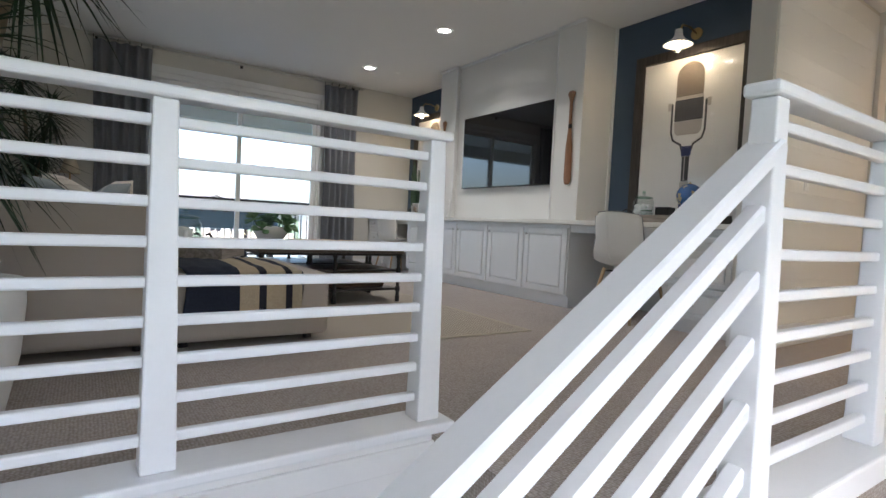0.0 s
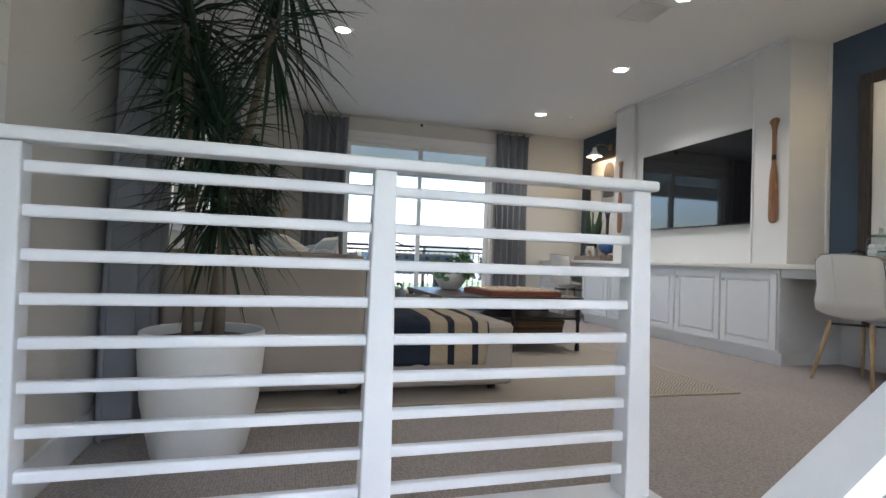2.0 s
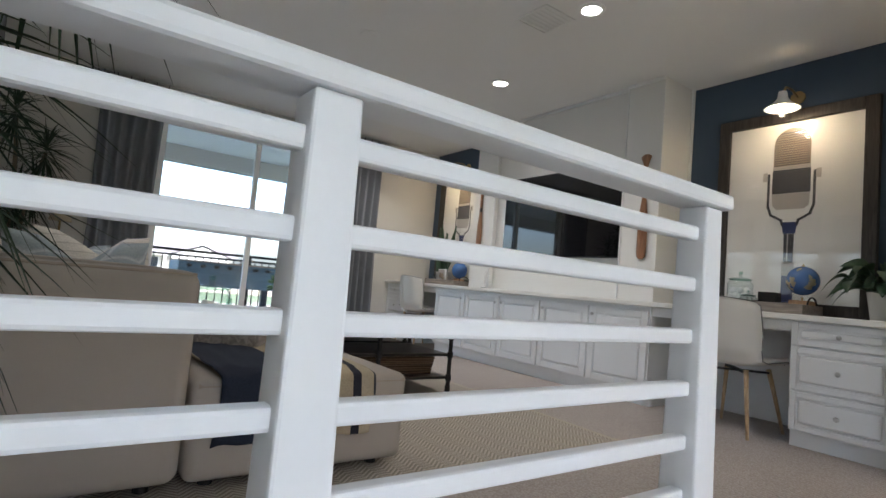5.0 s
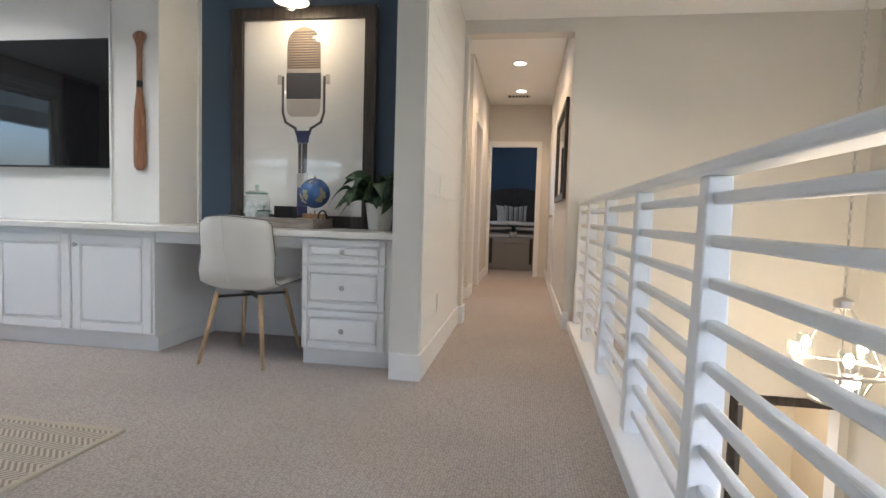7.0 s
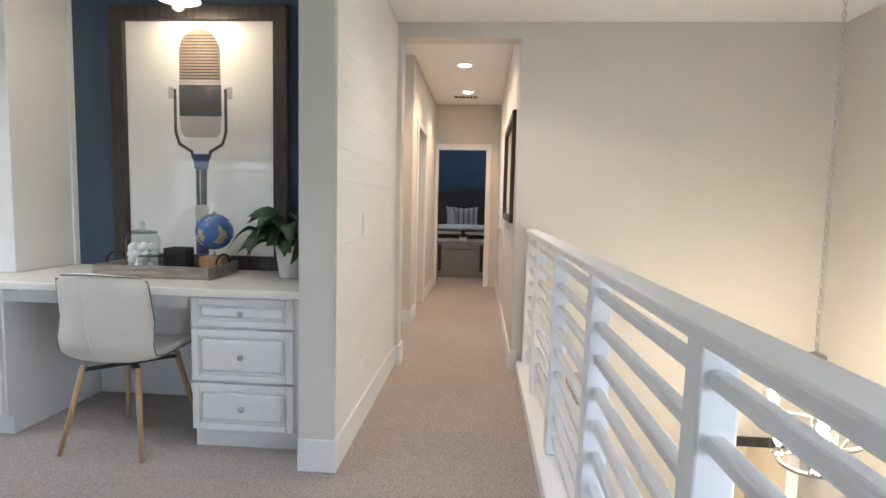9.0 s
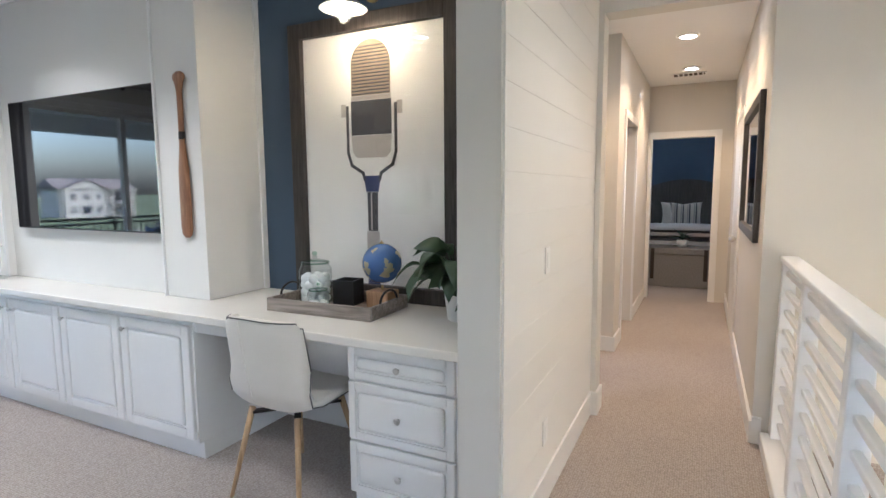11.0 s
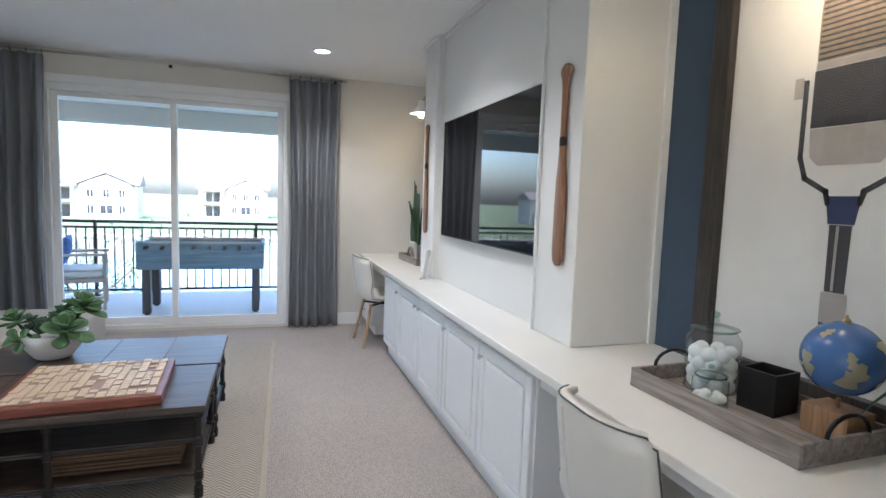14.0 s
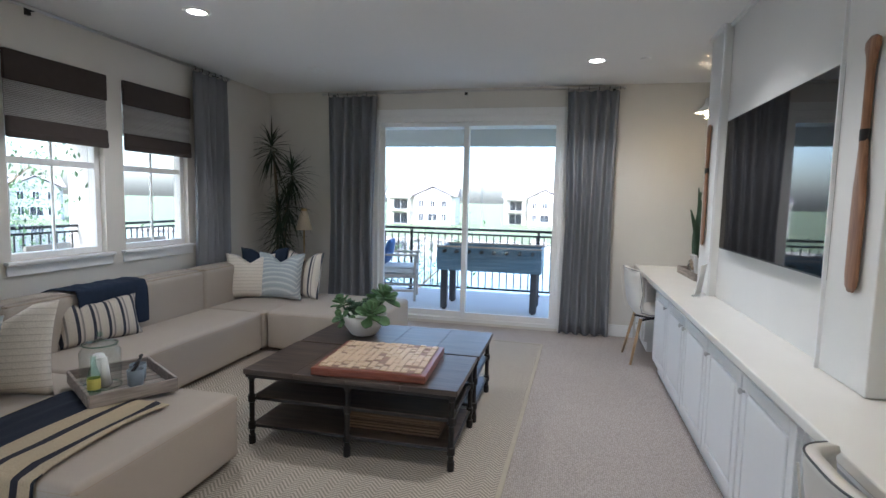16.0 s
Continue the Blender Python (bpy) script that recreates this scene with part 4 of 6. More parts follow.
R, GC = 0.102, Vector((0, 0, 0.225))
part("sphere", moved(ball((0, 0, 0), R, 40), Matrix.Translation(GC)), M_GLOBE, gl, "blue sea of the globe", True)
part("pole_cap", lathe([(0.012, R + 0.222), (0.010, R + 0.232), (0.004, R + 0.236), (0.003, R + 0.244), (0.001, R + 0.245)], 12), M_BRASS, gl, smooth=True)
rnd = random.Random(8)
for k in range(15):
    th, ph, rr = k * 2.4 + rnd.uniform(-0.3, 0.3), rnd.uniform(-0.8, 1.15), rnd.uniform(0.012, 0.034)
    n = Vector((math.cos(th) * math.cos(ph), math.sin(th) * math.cos(ph), math.sin(ph)))
    u = n.orthogonal().normalized()
    w = n.cross(u)
    bm = bmesh.new()
    rings = []
    for f in (0.3, 0.55, 0.8, 1.0):
        ring = []
        for q in range(18):
            a = 2 * math.pi * q / 18
            r2 = f * rr * (1 + 0.4 * math.sin(2 * a + k) + 0.25 * math.sin(5 * a + 2 * k) + 0.12 * math.sin(9 * a + k))
            ring.append(bm.verts.new(GC + (n * R + u * r2 * math.cos(a) + w * r2 * math.sin(a)).normalized() * (R + 0.0012)))
        rings.append(ring)
    bm.faces.new(rings[0])
    for i0, i1 in zip(rings, rings[1:]):
        for q in range(18):
            bm.faces.new((i0[q], i1[q], i1[(q + 1) % 18], i0[(q + 1) % 18]))
    part("continent", bm, M_LAND, gl, smooth=True)


def leaf_bm(length, width, bend, fold=0.15, n=6):
    """A pointed leaf along +x that droops, folded along its midrib."""
    def f(u, v):
        t = u
        w = width * math.sin(math.pi * min(1, 0.06 + t * 0.94)) ** 0.8 * (1 - 0.25 * t)
        s = (v - 0.5) * 2
        x = length * (t - 0.16 * bend * t * t)
        z = length * (0.35 * t * (1 - t) * 1.0 - bend * t * t * 0.75) + abs(s) * w * fold
        return (x, s * w * 0.5, z)
    return sheet(f, n, 2, 0.0012)


lily = thing("potted_lily", "broad-leaved green lily in a white pot on the desk", "potted plant", pose(3.13, 0.50, ZT))
part("pot", lathe([(0.066, 0.0005), (0.072, 0.005), (0.094, 0.175), (0.097, 0.18), (0.088, 0.178), (0.086, 0.16), (0.001, 0.155)], 28), M_POT, lily, "white ceramic pot", True)
rnd = random.Random(4)
for k in range(58):
    a, el = k * 2.4 + rnd.uniform(-0.3, 0.3), rnd.uniform(0.3, 1.4)
    st = rnd.uniform(0.08, 0.22)
    base = Vector((0.02 * math.cos(a), 0.02 * math.sin(a), 0.15))
    tip = base + Vector((math.cos(a) * math.cos(el), math.sin(a) * math.cos(el), math.sin(el))) * st
    L = rnd.uniform(0.13, 0.20)
    if math.cos(a) > 0.3:
        L = min(L, max(0.06, (0.15 - tip.x) / math.cos(a)))
    if math.sin(a) < -0.3:
        L = min(L, max(0.06, (0.22 + tip.y) / -math.sin(a)))
    b = moved(leaf_bm(L, rnd.uniform(0.085, 0.12) * min(1, L / 0.15), rnd.uniform(0.5, 1.1)), Matrix.Translation(tip) @ Matrix.Rotation(a, 4, 'Z') @ Matrix.Rotation(rnd.uniform(-0.9, 0.9), 4, 'X') @ Matrix.Rotation(-el * 0.35, 4, 'Y'))
    part("leaf", join(b, tube([base, tip], 0.003, 5)), M_LEAF, lily, smooth=True)

# far desk: tray, snake plant, small photo block, jar
desk_tray(pose(3.17, 5.15, ZT, 0, 0, 2), "weathered grey wooden tray on the far desk")
sn = thing("snake_plant", "tall dark snake plant in a pot on the far desk", "potted plant", pose(3.16, 5.30, ZT + 0.0145))
part("pot", lathe([(0.06, 0.0005), (0.075, 0.12), (0.08, 0.125), (0.07, 0.12), (0.001, 0.11)], 20), M_POT, sn, smooth=True)
rnd = random.Random(6)
for k in range(11):
    a, L = k * 2.4, rnd.uniform(0.25, 0.62)
    def f(u, v, L=L, a=a, k=k):
        w = 0.05 * (1 - u ** 3) * (0.7 + 0.3 * math.sin(math.pi * u))
        return ((v - 0.5) * w + 0.02 * math.sin(3 * u + k), 0.01 * abs(v - 0.5) * 2, L * u)
    part("leaf", moved(sheet(f, 8, 2, 0.004), Matrix.Translation((0.035 * math.cos(a), 0.035 * math.sin(a), 0.10)) @ Matrix.Rotation(a, 4, 'Z') @ Matrix.Rotation(rnd.uniform(0.0, 0.2), 4, 'Y')), M_SNAKE, sn, smooth=True)
sn.scale = (1.25, 1.25, 1.25)
ph = thing("photo_block", "small block with a grey floral picture", "picture block", pose(3.06, 5.16, ZT + 0.0145, 0, -6, 0))
part("block", box(0, -0.08, 0, 0.03, 0.08, 0.19, 0.002), M_WHITE, ph)
part("picture", box(-0.0015, -0.072, 0.008, -0.0003, 0.072, 0.182), M_INKGREY, ph)
part("flower", join(*[ball((-0.002, 0.03 * math.cos(k), 0.10 + 0.03 * math.sin(k * 1.7)), 0.02, 8, 1.0) for k in range(5)]), M_INKTAN, ph)
g2 = thing("desk_globe", "small blue globe on the far desk", "globe", pose(3.20, 4.98, ZT + 0.0145))
part("block", box(-0.05, -0.05, 0, 0.05, 0.05, 0.08, 0.003), M_BLOCK, g2)
part("sphere", ball((0, 0, 0.19), 0.105, 28), M_GLOBE, g2, smooth=True)
glass_jar(pose(3.10, 5.36, ZT + 0.0145), 0.05, 0.13, "small lidded glass jar")

# small easel sign on the counter
sgn = thing("counter_sign", "upright clear acrylic sign with a white printed sheet", "sign", pose(2.85, 4.05, ZT, 0, 8, -28))
part("sheet", box(0, -0.075, 0.008, 0.004, 0.075, 0.235), M_MATTE, sgn)
part("stand", box(-0.02, -0.08, 0.0005, 0.06, 0.08, 0.006), M_JAR, sgn)
for k in range(12):
    w = (0.05, 0.06, 0.055, 0.035)[k % 4]
    part("text_line", box(-0.001, -w, 0.19 - k * 0.013, -0.0003, w, 0.194 - k * 0.013), M_INKGREY, sgn)


# ---- shell chairs ----
def chair(m, label):
    c = thing("desk_chair", label, "chair", m, "desk chairs")
    # faces +x; seat centre at the origin
    prof = [(0.245, 0.440), (0.21, 0.458), (0.05, 0.448), (-0.10, 0.436), (-0.185, 0.452), (-0.24, 0.53), (-0.265, 0.66), (-0.285, 0.79), (-0.298, 0.885)]
    def f(u, v):
        k = u * (len(prof) - 1)
        i = min(int(k), len(prof) - 2)
        t = k - i
        x = prof[i][0] * (1 - t) + prof[i + 1][0] * t
        z = prof[i][1] * (1 - t) + prof[i + 1][1] * t
        s = (v - 0.5) * 2
        half = 0.228 + 0.02 * math.sin(math.pi * u) - (0.03 if u > 0.95 else 0)
        if u < 0.06:
            half -= 0.03
        curl = abs(s) ** 3
        back = max(0, min(1, (u - 0.45) / 0.3))
        x2 = x + curl * 0.10 * back
        z2 = z + curl * 0.06 * (1 - back) * (0.3 + u) - (0.05 * s * s if u > 0.97 else 0) * 0.4
        return (x2, s * half, z2)
    part("shell", sheet(f, 32, 16, 0.032), M_VINYL, c, "ivory leatherette shell", True)
    rim = [Vector(f(k / 40, 0)) for k in range(41)] + [Vector(f(1, k / 16)) for k in range(1, 17)] + [Vector(f(1 - k / 40, 1)) for k in range(1, 41)]
    part("piping", tube(rim, 0.003, 6), M_SEAM, c, "dark edge piping", True)
    for k in range(5):
        x = 0.16 - k * 0.055
        part("seam", tube([(x, -0.15 + 0.02 * j, 0.456 - 0.001 * abs(j - 7)) for j in range(16)], 0.003, 5), M_VINYL, c)
    part("back_seam", tube([(f(0.58 + 0.42 * k / 10, 0.5)[0] - 0.034, 0, f(0.58 + 0.42 * k / 10, 0.5)[2]) for k in range(11)], 0.003, 5), M_VINYL, c)
    part("under_frame", join(bar((-0.15, -0.14, 0.405), (0.15, 0.14, 0.405), 0.03, 0.015), bar((-0.15, 0.14, 0.398), (0.15, -0.14, 0.398), 0.03, 0.014)), M_BLACK, c)
    for sx in (-1, 1):
        for sy in (-1, 1):
            part("leg", tube([(sx * 0.15, sy * 0.14, 0.42), (sx * 0.235, sy * 0.21, 0.0)], 0.016, 10, 0.010), M_LEGWOOD, c, smooth=True)
    return c


chair(pose(2.765, 1.205, 0, 0, 0, -2), "ivory shell chair with oak legs at the near desk")
chair(pose(2.74, 5.12, 0, 0, 0, 4), "ivory shell chair with oak legs at the far desk")

# ---- rug ----
rg = thing("area_rug", "beige herringbone wool rug under the coffee table", "rug", pose(1.60, 1.12, 0, 0, 0, -1.6))
part("field", box(-2.90, 0.026, 0.0005, -0.03, 4.18, 0.010), M_RUG, rg)
part("binding", join(box(-0.0295, 0, 0.0005, 0, 4.206, 0.012, 0.003), box(-2.90, 0, 0.0005, -0.03, 0.0255, 0.012, 0.003), box(-2.90, 4.1805, 0.0005, -0.03, 4.206, 0.012, 0.003)), M_RUGEDGE, rg)

# ---- sectional sofa ----
RZ = 0.011


def soft(x0, y0, z0, x1, y1, z1, r=0.05, puff=0.0):
    bm = box(x0, y0, z0, x1, y1, z1)
    bmesh.ops.subdivide_edges(bm, edges=list(bm.edges), cuts=5, use_grid_fill=True)
    cx, cy, cz = (x0 + x1) / 2, (y0 + y1) / 2, (z0 + z1) / 2
    for v in bm.verts:
        q = Vector(((v.co.x - cx) / (x1 - x0) * 2, (v.co.y - cy) / (y1 - y0) * 2, (v.co.z - cz) / (z1 - z0) * 2))
        if q.z > 0.99:
            v.co.z += puff * (1 - q.x ** 2) * (1 - q.y ** 2)
    sharp = [e for e in bm.edges if len(e.link_faces) == 2 and e.calc_face_angle(0) > 1.0]
    bmesh.ops.bevel(bm, geom=sharp, offset=r, segments=4, affect='EDGES', profile=0.5)
    return bm


def sofa_unit(x0, y0, x1, y1, label, backs=(), seat=0.40):
    s = thing("sofa_section", label, "sofa", pose((x0 + x1) / 2, (y0 + y1) / 2, 0), "sectional sofa")
    a, b = (x1 - x0) / 2, (y1 - y0) / 2
    for sx in (-1, 1):
        for sy in (-1, 1):
            part("foot", lathe([(0.025, RZ), (0.025, 0.05)], 10), M_BLACK, s).location = (sx * (a - 0.1), sy * (b - 0.1), 0)
    bx0, by0, bx1, by1 = -a + 0.003, -b + 0.003, a - 0.003, b - 0.003
    if "s" in backs: by0 += 0.26
    if "n" in backs: by1 -= 0.26
    if "w" in backs: bx0 += 0.26
    part("seat", soft(bx0, by0, 0.045, bx1, by1, seat, 0.035, 0.015), M_SOFA, s, smooth=True)
    part("piping", tube([(bx0 + 0.02, by0 + 0.012, seat - 0.03), (bx1 - 0.02, by0 + 0.012, seat - 0.03), (bx1 - 0.012, by0 + 0.02, seat - 0.03), (bx1 - 0.012, by1 - 0.02, seat - 0.03), (bx1 - 0.02, by1 - 0.012, seat - 0.03), (bx0 + 0.02, by1 - 0.012, seat - 0.03)], 0.012, 6), M_PIPE, s)
    H = 0.76
    def back(x0, y0, x1, y1):
        part("backrest", soft(x0, y0, 0.045, x1, y1, H, 0.05, 0.01), M_SOFA, s, smooth=True)
        z = H - 0.012
        part("piping", tube([(x0 + 0.03, y0 + 0.02, z), (x1 - 0.03, y0 + 0.02, z), (x1 - 0.02, y0 + 0.03, z), (x1 - 0.02, y1 - 0.03, z), (x1 - 0.03, y1 - 0.02, z), (x0 + 0.03, y1 - 0.02, z), (x0 + 0.02, y1 - 0.03, z), (x0 + 0.02, y0 + 0.03, z), (x0 + 0.03, y0 + 0.02, z)], 0.007, 6), M_PIPE, s)
    if "w" in backs:
        y0, y1 = -b + 0.003 + (0.262 if "s" in backs else 0), b - 0.003 - (0.262 if "n" in backs else 0)
        n = 2 if y1 - y0 > 1.5 else 1
        for k in range(n):
            back(-a + 0.003, y0 + (y1 - y0) * k / n + 0.001, -a + 0.258, y0 + (y1 - y0) * (k + 1) / n - 0.001)
    if "s" in backs: back(-a + 0.003, -b + 0.003, a - 0.003, -b + 0.258)
    if "n" in backs: back(-a + 0.003, b - 0.258, a - 0.003, b - 0.003)
    return s


SX = -1.66
sofa_unit(SX, 1.36, -0.655, 2.36, "beige linen corner sofa section with low backs", "sw")
sofa_unit(-0.653, 1.36, 0.21, 2.36, "beige linen sofa ottoman with piped edges")
sofa_unit(SX, 2.362, -0.80, 4.20, "long beige linen sofa bench with two low backs", "w")
sofa_unit(SX, 4.202, -0.80, 5.30, "beige linen corner sofa section with low backs", "wn")
sofa_unit(-0.798, 4.24, 0.28, 5.30, "beige linen chaise section of the sofa")


def pillow(m, w, h, t, material, label, chop=0.0):
    p = thing("throw_pillow", label, "pillow", m, "throw pillows")
    def make(sgn):
        def f(u, v):
            a, b = (u - 0.5) * 2, (v - 0.5) * 2
            pin = 1 - 0.10 * (1 - b * b) * abs(a) ** 2
            pin2 = 1 - 0.10 * (1 - a * a) * abs(b) ** 2
            z = b * pin2 * h / 2
            if b > 0:
                z -= chop * h * max(0, 1 - abs(a) * 1.9) * b
            th = t / 2 * (max(0, 1 - a * a) * max(0, 1 - b * b)) ** 0.45
            return (a * pin * w / 2, sgn * th, z + h / 2)
        return sheet(f, 18, 18)
    bm = join(make(1), make(-1))
    bmesh.ops.remove_doubles(bm, verts=list(bm.verts), dist=0.0008)
    bmesh.ops.recalc_face_normals(bm, faces=list(bm.faces))
    part("cover", bm, material, p, smooth=True)
    ss = [(-w / 2, 0, 0), (w / 2, 0, 0), (w / 2, 0, h), (-w / 2, 0, h)]
    return p


pillow(pose(-0.90, 1.93, 0.40, -14, 0, 30), 0.50, 0.50, 0.18, M_PILW, "ivory textured throw pillow with a chopped top", 0.17)
pillow(pose(-0.98, 1.74, 0.40, -8, 0, 22), 0.50, 0.46, 0.17, M_PILB, "grey-blue diamond throw pillow on the sofa", 0.2)
pillow(pose(-1.30, 2.96, 0.40, -18, 0, 72), 0.58, 0.32, 0.15, M_PILS, "cream lumbar pillow with dark stripes", 0.06)
pillow(pose(-1.27, 4.70, 0.40, -14, 0, 22), 0.50, 0.48, 0.18, M_PILW, "ivory textured throw pillow in the sofa corner", 0.17)
pillow(pose(-0.98, 4.76, 0.40, -14, 0, 4), 0.52, 0.50, 0.18, M_PILB, "grey-blue diamond throw pillow on the chaise", 0.17)
pillow(pose(-1.24, 4.94, 0.42, -10, 0, 24), 0.50, 0.50, 0.15, M_NAVY, "navy throw pillow in the sofa corner", 0.15)
pillow(pose(-0.82, 4.93, 0.40, -12, 0, -14), 0.50, 0.50, 0.15, M_PILS, "cream pillow with dark stripes in the sofa corner", 0.18)


def drape(name, label, path, width, along, material, m, fringe=False):
    """A cloth strip that follows a path of (s, z) points and spans a width."""
    c = thing(name, label, "blanket", m)
    pts = [Vector((p[0], 0, p[1])) for p in path]
    def f(u, v):
        k = v * (len(pts) - 1)
        i = min(int(k), len(pts) - 2)
        q = pts[i].lerp(pts[i + 1], k - i)
        wob = 0.006 * math.sin(14 * u + 5 * v) + 0.004 * math.sin(31 * u - 9 * v)
        return ((u - 0.5) * width + 0.02 * math.sin(6 * v), q.x, q.z + 0.012 + abs(wob))
    part("cloth", sheet(f, 26, 34, 0.007), material, c, smooth=True)


drape("throw_blanket", "navy knit throw over the sofa back", [(-0.16, 0.36), (-0.145, 0.60), (-0.12, 0.745), (-0.05, 0.772), (0.06, 0.775), (0.15, 0.765), (0.165, 0.70), (0.175, 0.55), (0.185, 0.43)], 0.62, 0, M_NAVY, Matrix.Translation((-1.535, 3.13, 0)) @ Matrix.Rotation(-math.pi / 2, 4, 'Z'))
drape("throw_blanket", "navy, black and tan striped throw over the ottoman", [(-0.55, 0.16), (-0.545, 0.30), (-0.53, 0.392), (-0.45, 0.412), (-0.2, 0.417), (0.05, 0.417), (0.18, 0.417)], 0.60, 0, M_THROW, pose(-0.28, 1.88, 0, 0, 0, 0))


# sofa tray with jar and cups
st = thing("serving_tray", "grey weathered slatted tray on the ottoman", "tray", pose(-0.40, 2.20, 0.432, 0, 0, -32))
for k in range(7):
    part("slat", box(-0.24 + k * 0.0695, -0.19, 0.001, -0.24 + k * 0.0695 + 0.060, 0.19, 0.012, 0.002), M_GREYWOOD, st)
for x0, y0, x1, y1 in ((-0.255, -0.20, -0.2405, 0.20), (0.2465, -0.20, 0.261, 0.20), (-0.24, -0.205, 0.246, -0.1905), (-0.24, 0.1905, 0.246, 0.205)):
    part("side", box(x0, y0, 0.0, x1, y1, 0.065, 0.003), M_GREYWOOD, st)
sj = glass_jar(pose(-0.46, 2.13, 0.446), 0.095, 0.27, "lidded glass jar holding rolled paper on the sofa tray")
part("paper_roll", join(tube([(-0.03, 0.02, 0.01), (-0.01, 0.0, 0.17)], 0.028, 10), tube([(0.035, 0.0, 0.01), (0.02, -0.01, 0.16)], 0.024, 10), tube([(0.0, -0.04, 0.01), (0.01, -0.03, 0.15)], 0.024, 10)), M_MATTE, sj, "white paper rolls", True)
bt = thing("glass_bottle", "green-tinted glass bottle with a yellow label", "bottle", pose(-0.40, 2.03, 0.446))
part("body", lathe([(0.028, 0), (0.03, 0.005), (0.03, 0.10), (0.013, 0.15), (0.012, 0.19), (0.014, 0.195)], 18, False), M_GREENJAR, bt, smooth=True)
part("label", lathe([(0.0306, 0.03), (0.0306, 0.085)], 18, False), mat("yellow_label", (0.6, 0.55, 0.12), 0.6), bt)
for dx, dy, m_ in ((0.12, 0.02, M_GREYWOOD), (0.06, 0.10, M_INKGREY)):
    cp = thing("ceramic_cup", "blue-grey ceramic cup on the sofa tray", "cup", pose(-0.42 + dx, 2.17 + dy, 0.446), "cups")
    part("cup", lathe([(0.03, 0), (0.038, 0.01), (0.042, 0.09), (0.039, 0.09), (0.035, 0.015), (0.001, 0.012)], 20), mat("slate_glaze", (0.16, 0.19, 0.22), 0.35), cp, smooth=True)
    part("sunglasses", tube([(0.0, -0.03, 0.08), (0.01, 0, 0.11), (0.0, 0.03, 0.13), (-0.02, 0.04, 0.12)], 0.008, 6), M_BLACK, cp, smooth=True)


# ---- coffee tables ----
def coffee_table(m, label):
    t = thing("coffee_table", label, "coffee table", m, "coffee tables")
    L, D, H = 1.27, 0.64, 0.455
    for k in range(4):
        part("top_board", box(k * L / 4 + 0.0008, 0, H - 0.03, (k + 1) * L / 4 - 0.0008, D, H, 0.003), M_DARKWOOD, t)
    part("top_rim", join(box(0.01, 0.01, H - 0.05, L - 0.01, D - 0.01, H - 0.031)), M_BLACK, t)
    for z in (0.10, 0.265):
        part("shelf", box(0.04, 0.04, z, L - 0.04, D - 0.04, z + 0.02, 0.003), M_DARKWOOD, t)
        for y in (0.035, D - 0.035):
            part("rail", tube([(0.035, y, z + 0.01), (L - 0.035, y, z + 0.01)], 0.008, 8), M_BLACK, t)
        for x in (0.035, L - 0.035):
            part("rail", tube([(x, 0.035, z + 0.01), (x, D - 0.035, z + 0.01)], 0.008, 8), M_BLACK, t)
    for x in (0.035, L / 2, L - 0.035):
        for y in (0.035, D - 0.035):
            part("leg", moved(lathe([(0.020, 0.0), (0.021, 0.05), (0.015, 0.055), (0.015, 0.085), (0.022, 0.09), (0.022, 0.13), (0.015, 0.135), (0.015, 0.25), (0.022, 0.255), (0.022, 0.295), (0.015, 0.30), (0.015, 0.38), (0.022, 0.39), (0.022, H - 0.051)], 12), Matrix.Translation((x, y, 0))), M_BLACK, t, smooth=False)
    return t


t1 = coffee_table(pose(0.105, 2.54, RZ), "dark oak coffee table with black metal legs and shelves")
copy_thing(t1, pose(0.115, 3.20, RZ))
bk = thing("basket", "woven seagrass basket on the lower table shelf", "basket", pose(0.98, 2.86, RZ + 0.121))
part("weave", join(*[box(-0.27 - 0.003 * k, -0.19 - 0.003 * k, 0.0005 + k * 0.0215, 0.27 + 0.003 * k, 0.19 + 0.003 * k, 0.0215 + k * 0.0215, 0.008) for k in range(6)]), M_BASKET, bk)
gbd = thing("board_game", "wooden letter-tile board game on the table", "board game", pose(0.84, 2.87, RZ + 0.456, 0, 0, 3))
part("base", box(-0.33, -0.30, 0.0005, 0.33, 0.30, 0.045, 0.006), M_RED, gbd)
part("face", box(-0.30, -0.27, 0.0452, 0.30, 0.27, 0.048), M_BOARD, gbd)
rnd = random.Random(12)
tile = None
for i in range(15):
    for j in range(15):
        if rnd.random() < 0.18:
            continue
        x, y = -0.28 + i * 0.04, -0.252 + j * 0.036
        if tile is None:
            tile = part("tile", box(-0.0175, -0.0155, 0, 0.0175, 0.0155, 0.006, 0.0015, 1), M_TILE, gbd)
            tile.location = (x, y, 0.0482)
        else:
            o = new("tile", tile.data)
            o.parent = gbd
            o.location = (x, y, 0.0482 + rnd.choice((0, 0, 0.004)))
            o.rotation_euler = (0, 0, rnd.uniform(-0.04, 0.04))
bw = thing("succulent_bowl", "white bowl of green succulents on the table", "potted plant", pose(0.47, 3.50, RZ + 0.456))
part("bowl", lathe([(0.08, 0.0005), (0.095, 0.01), (0.145, 0.08), (0.172, 0.15), (0.167, 0.152), (0.13, 0.10), (0.001, 0.12)], 32), M_POT, bw, "white ceramic bowl", True)
rnd = random.Random(21)


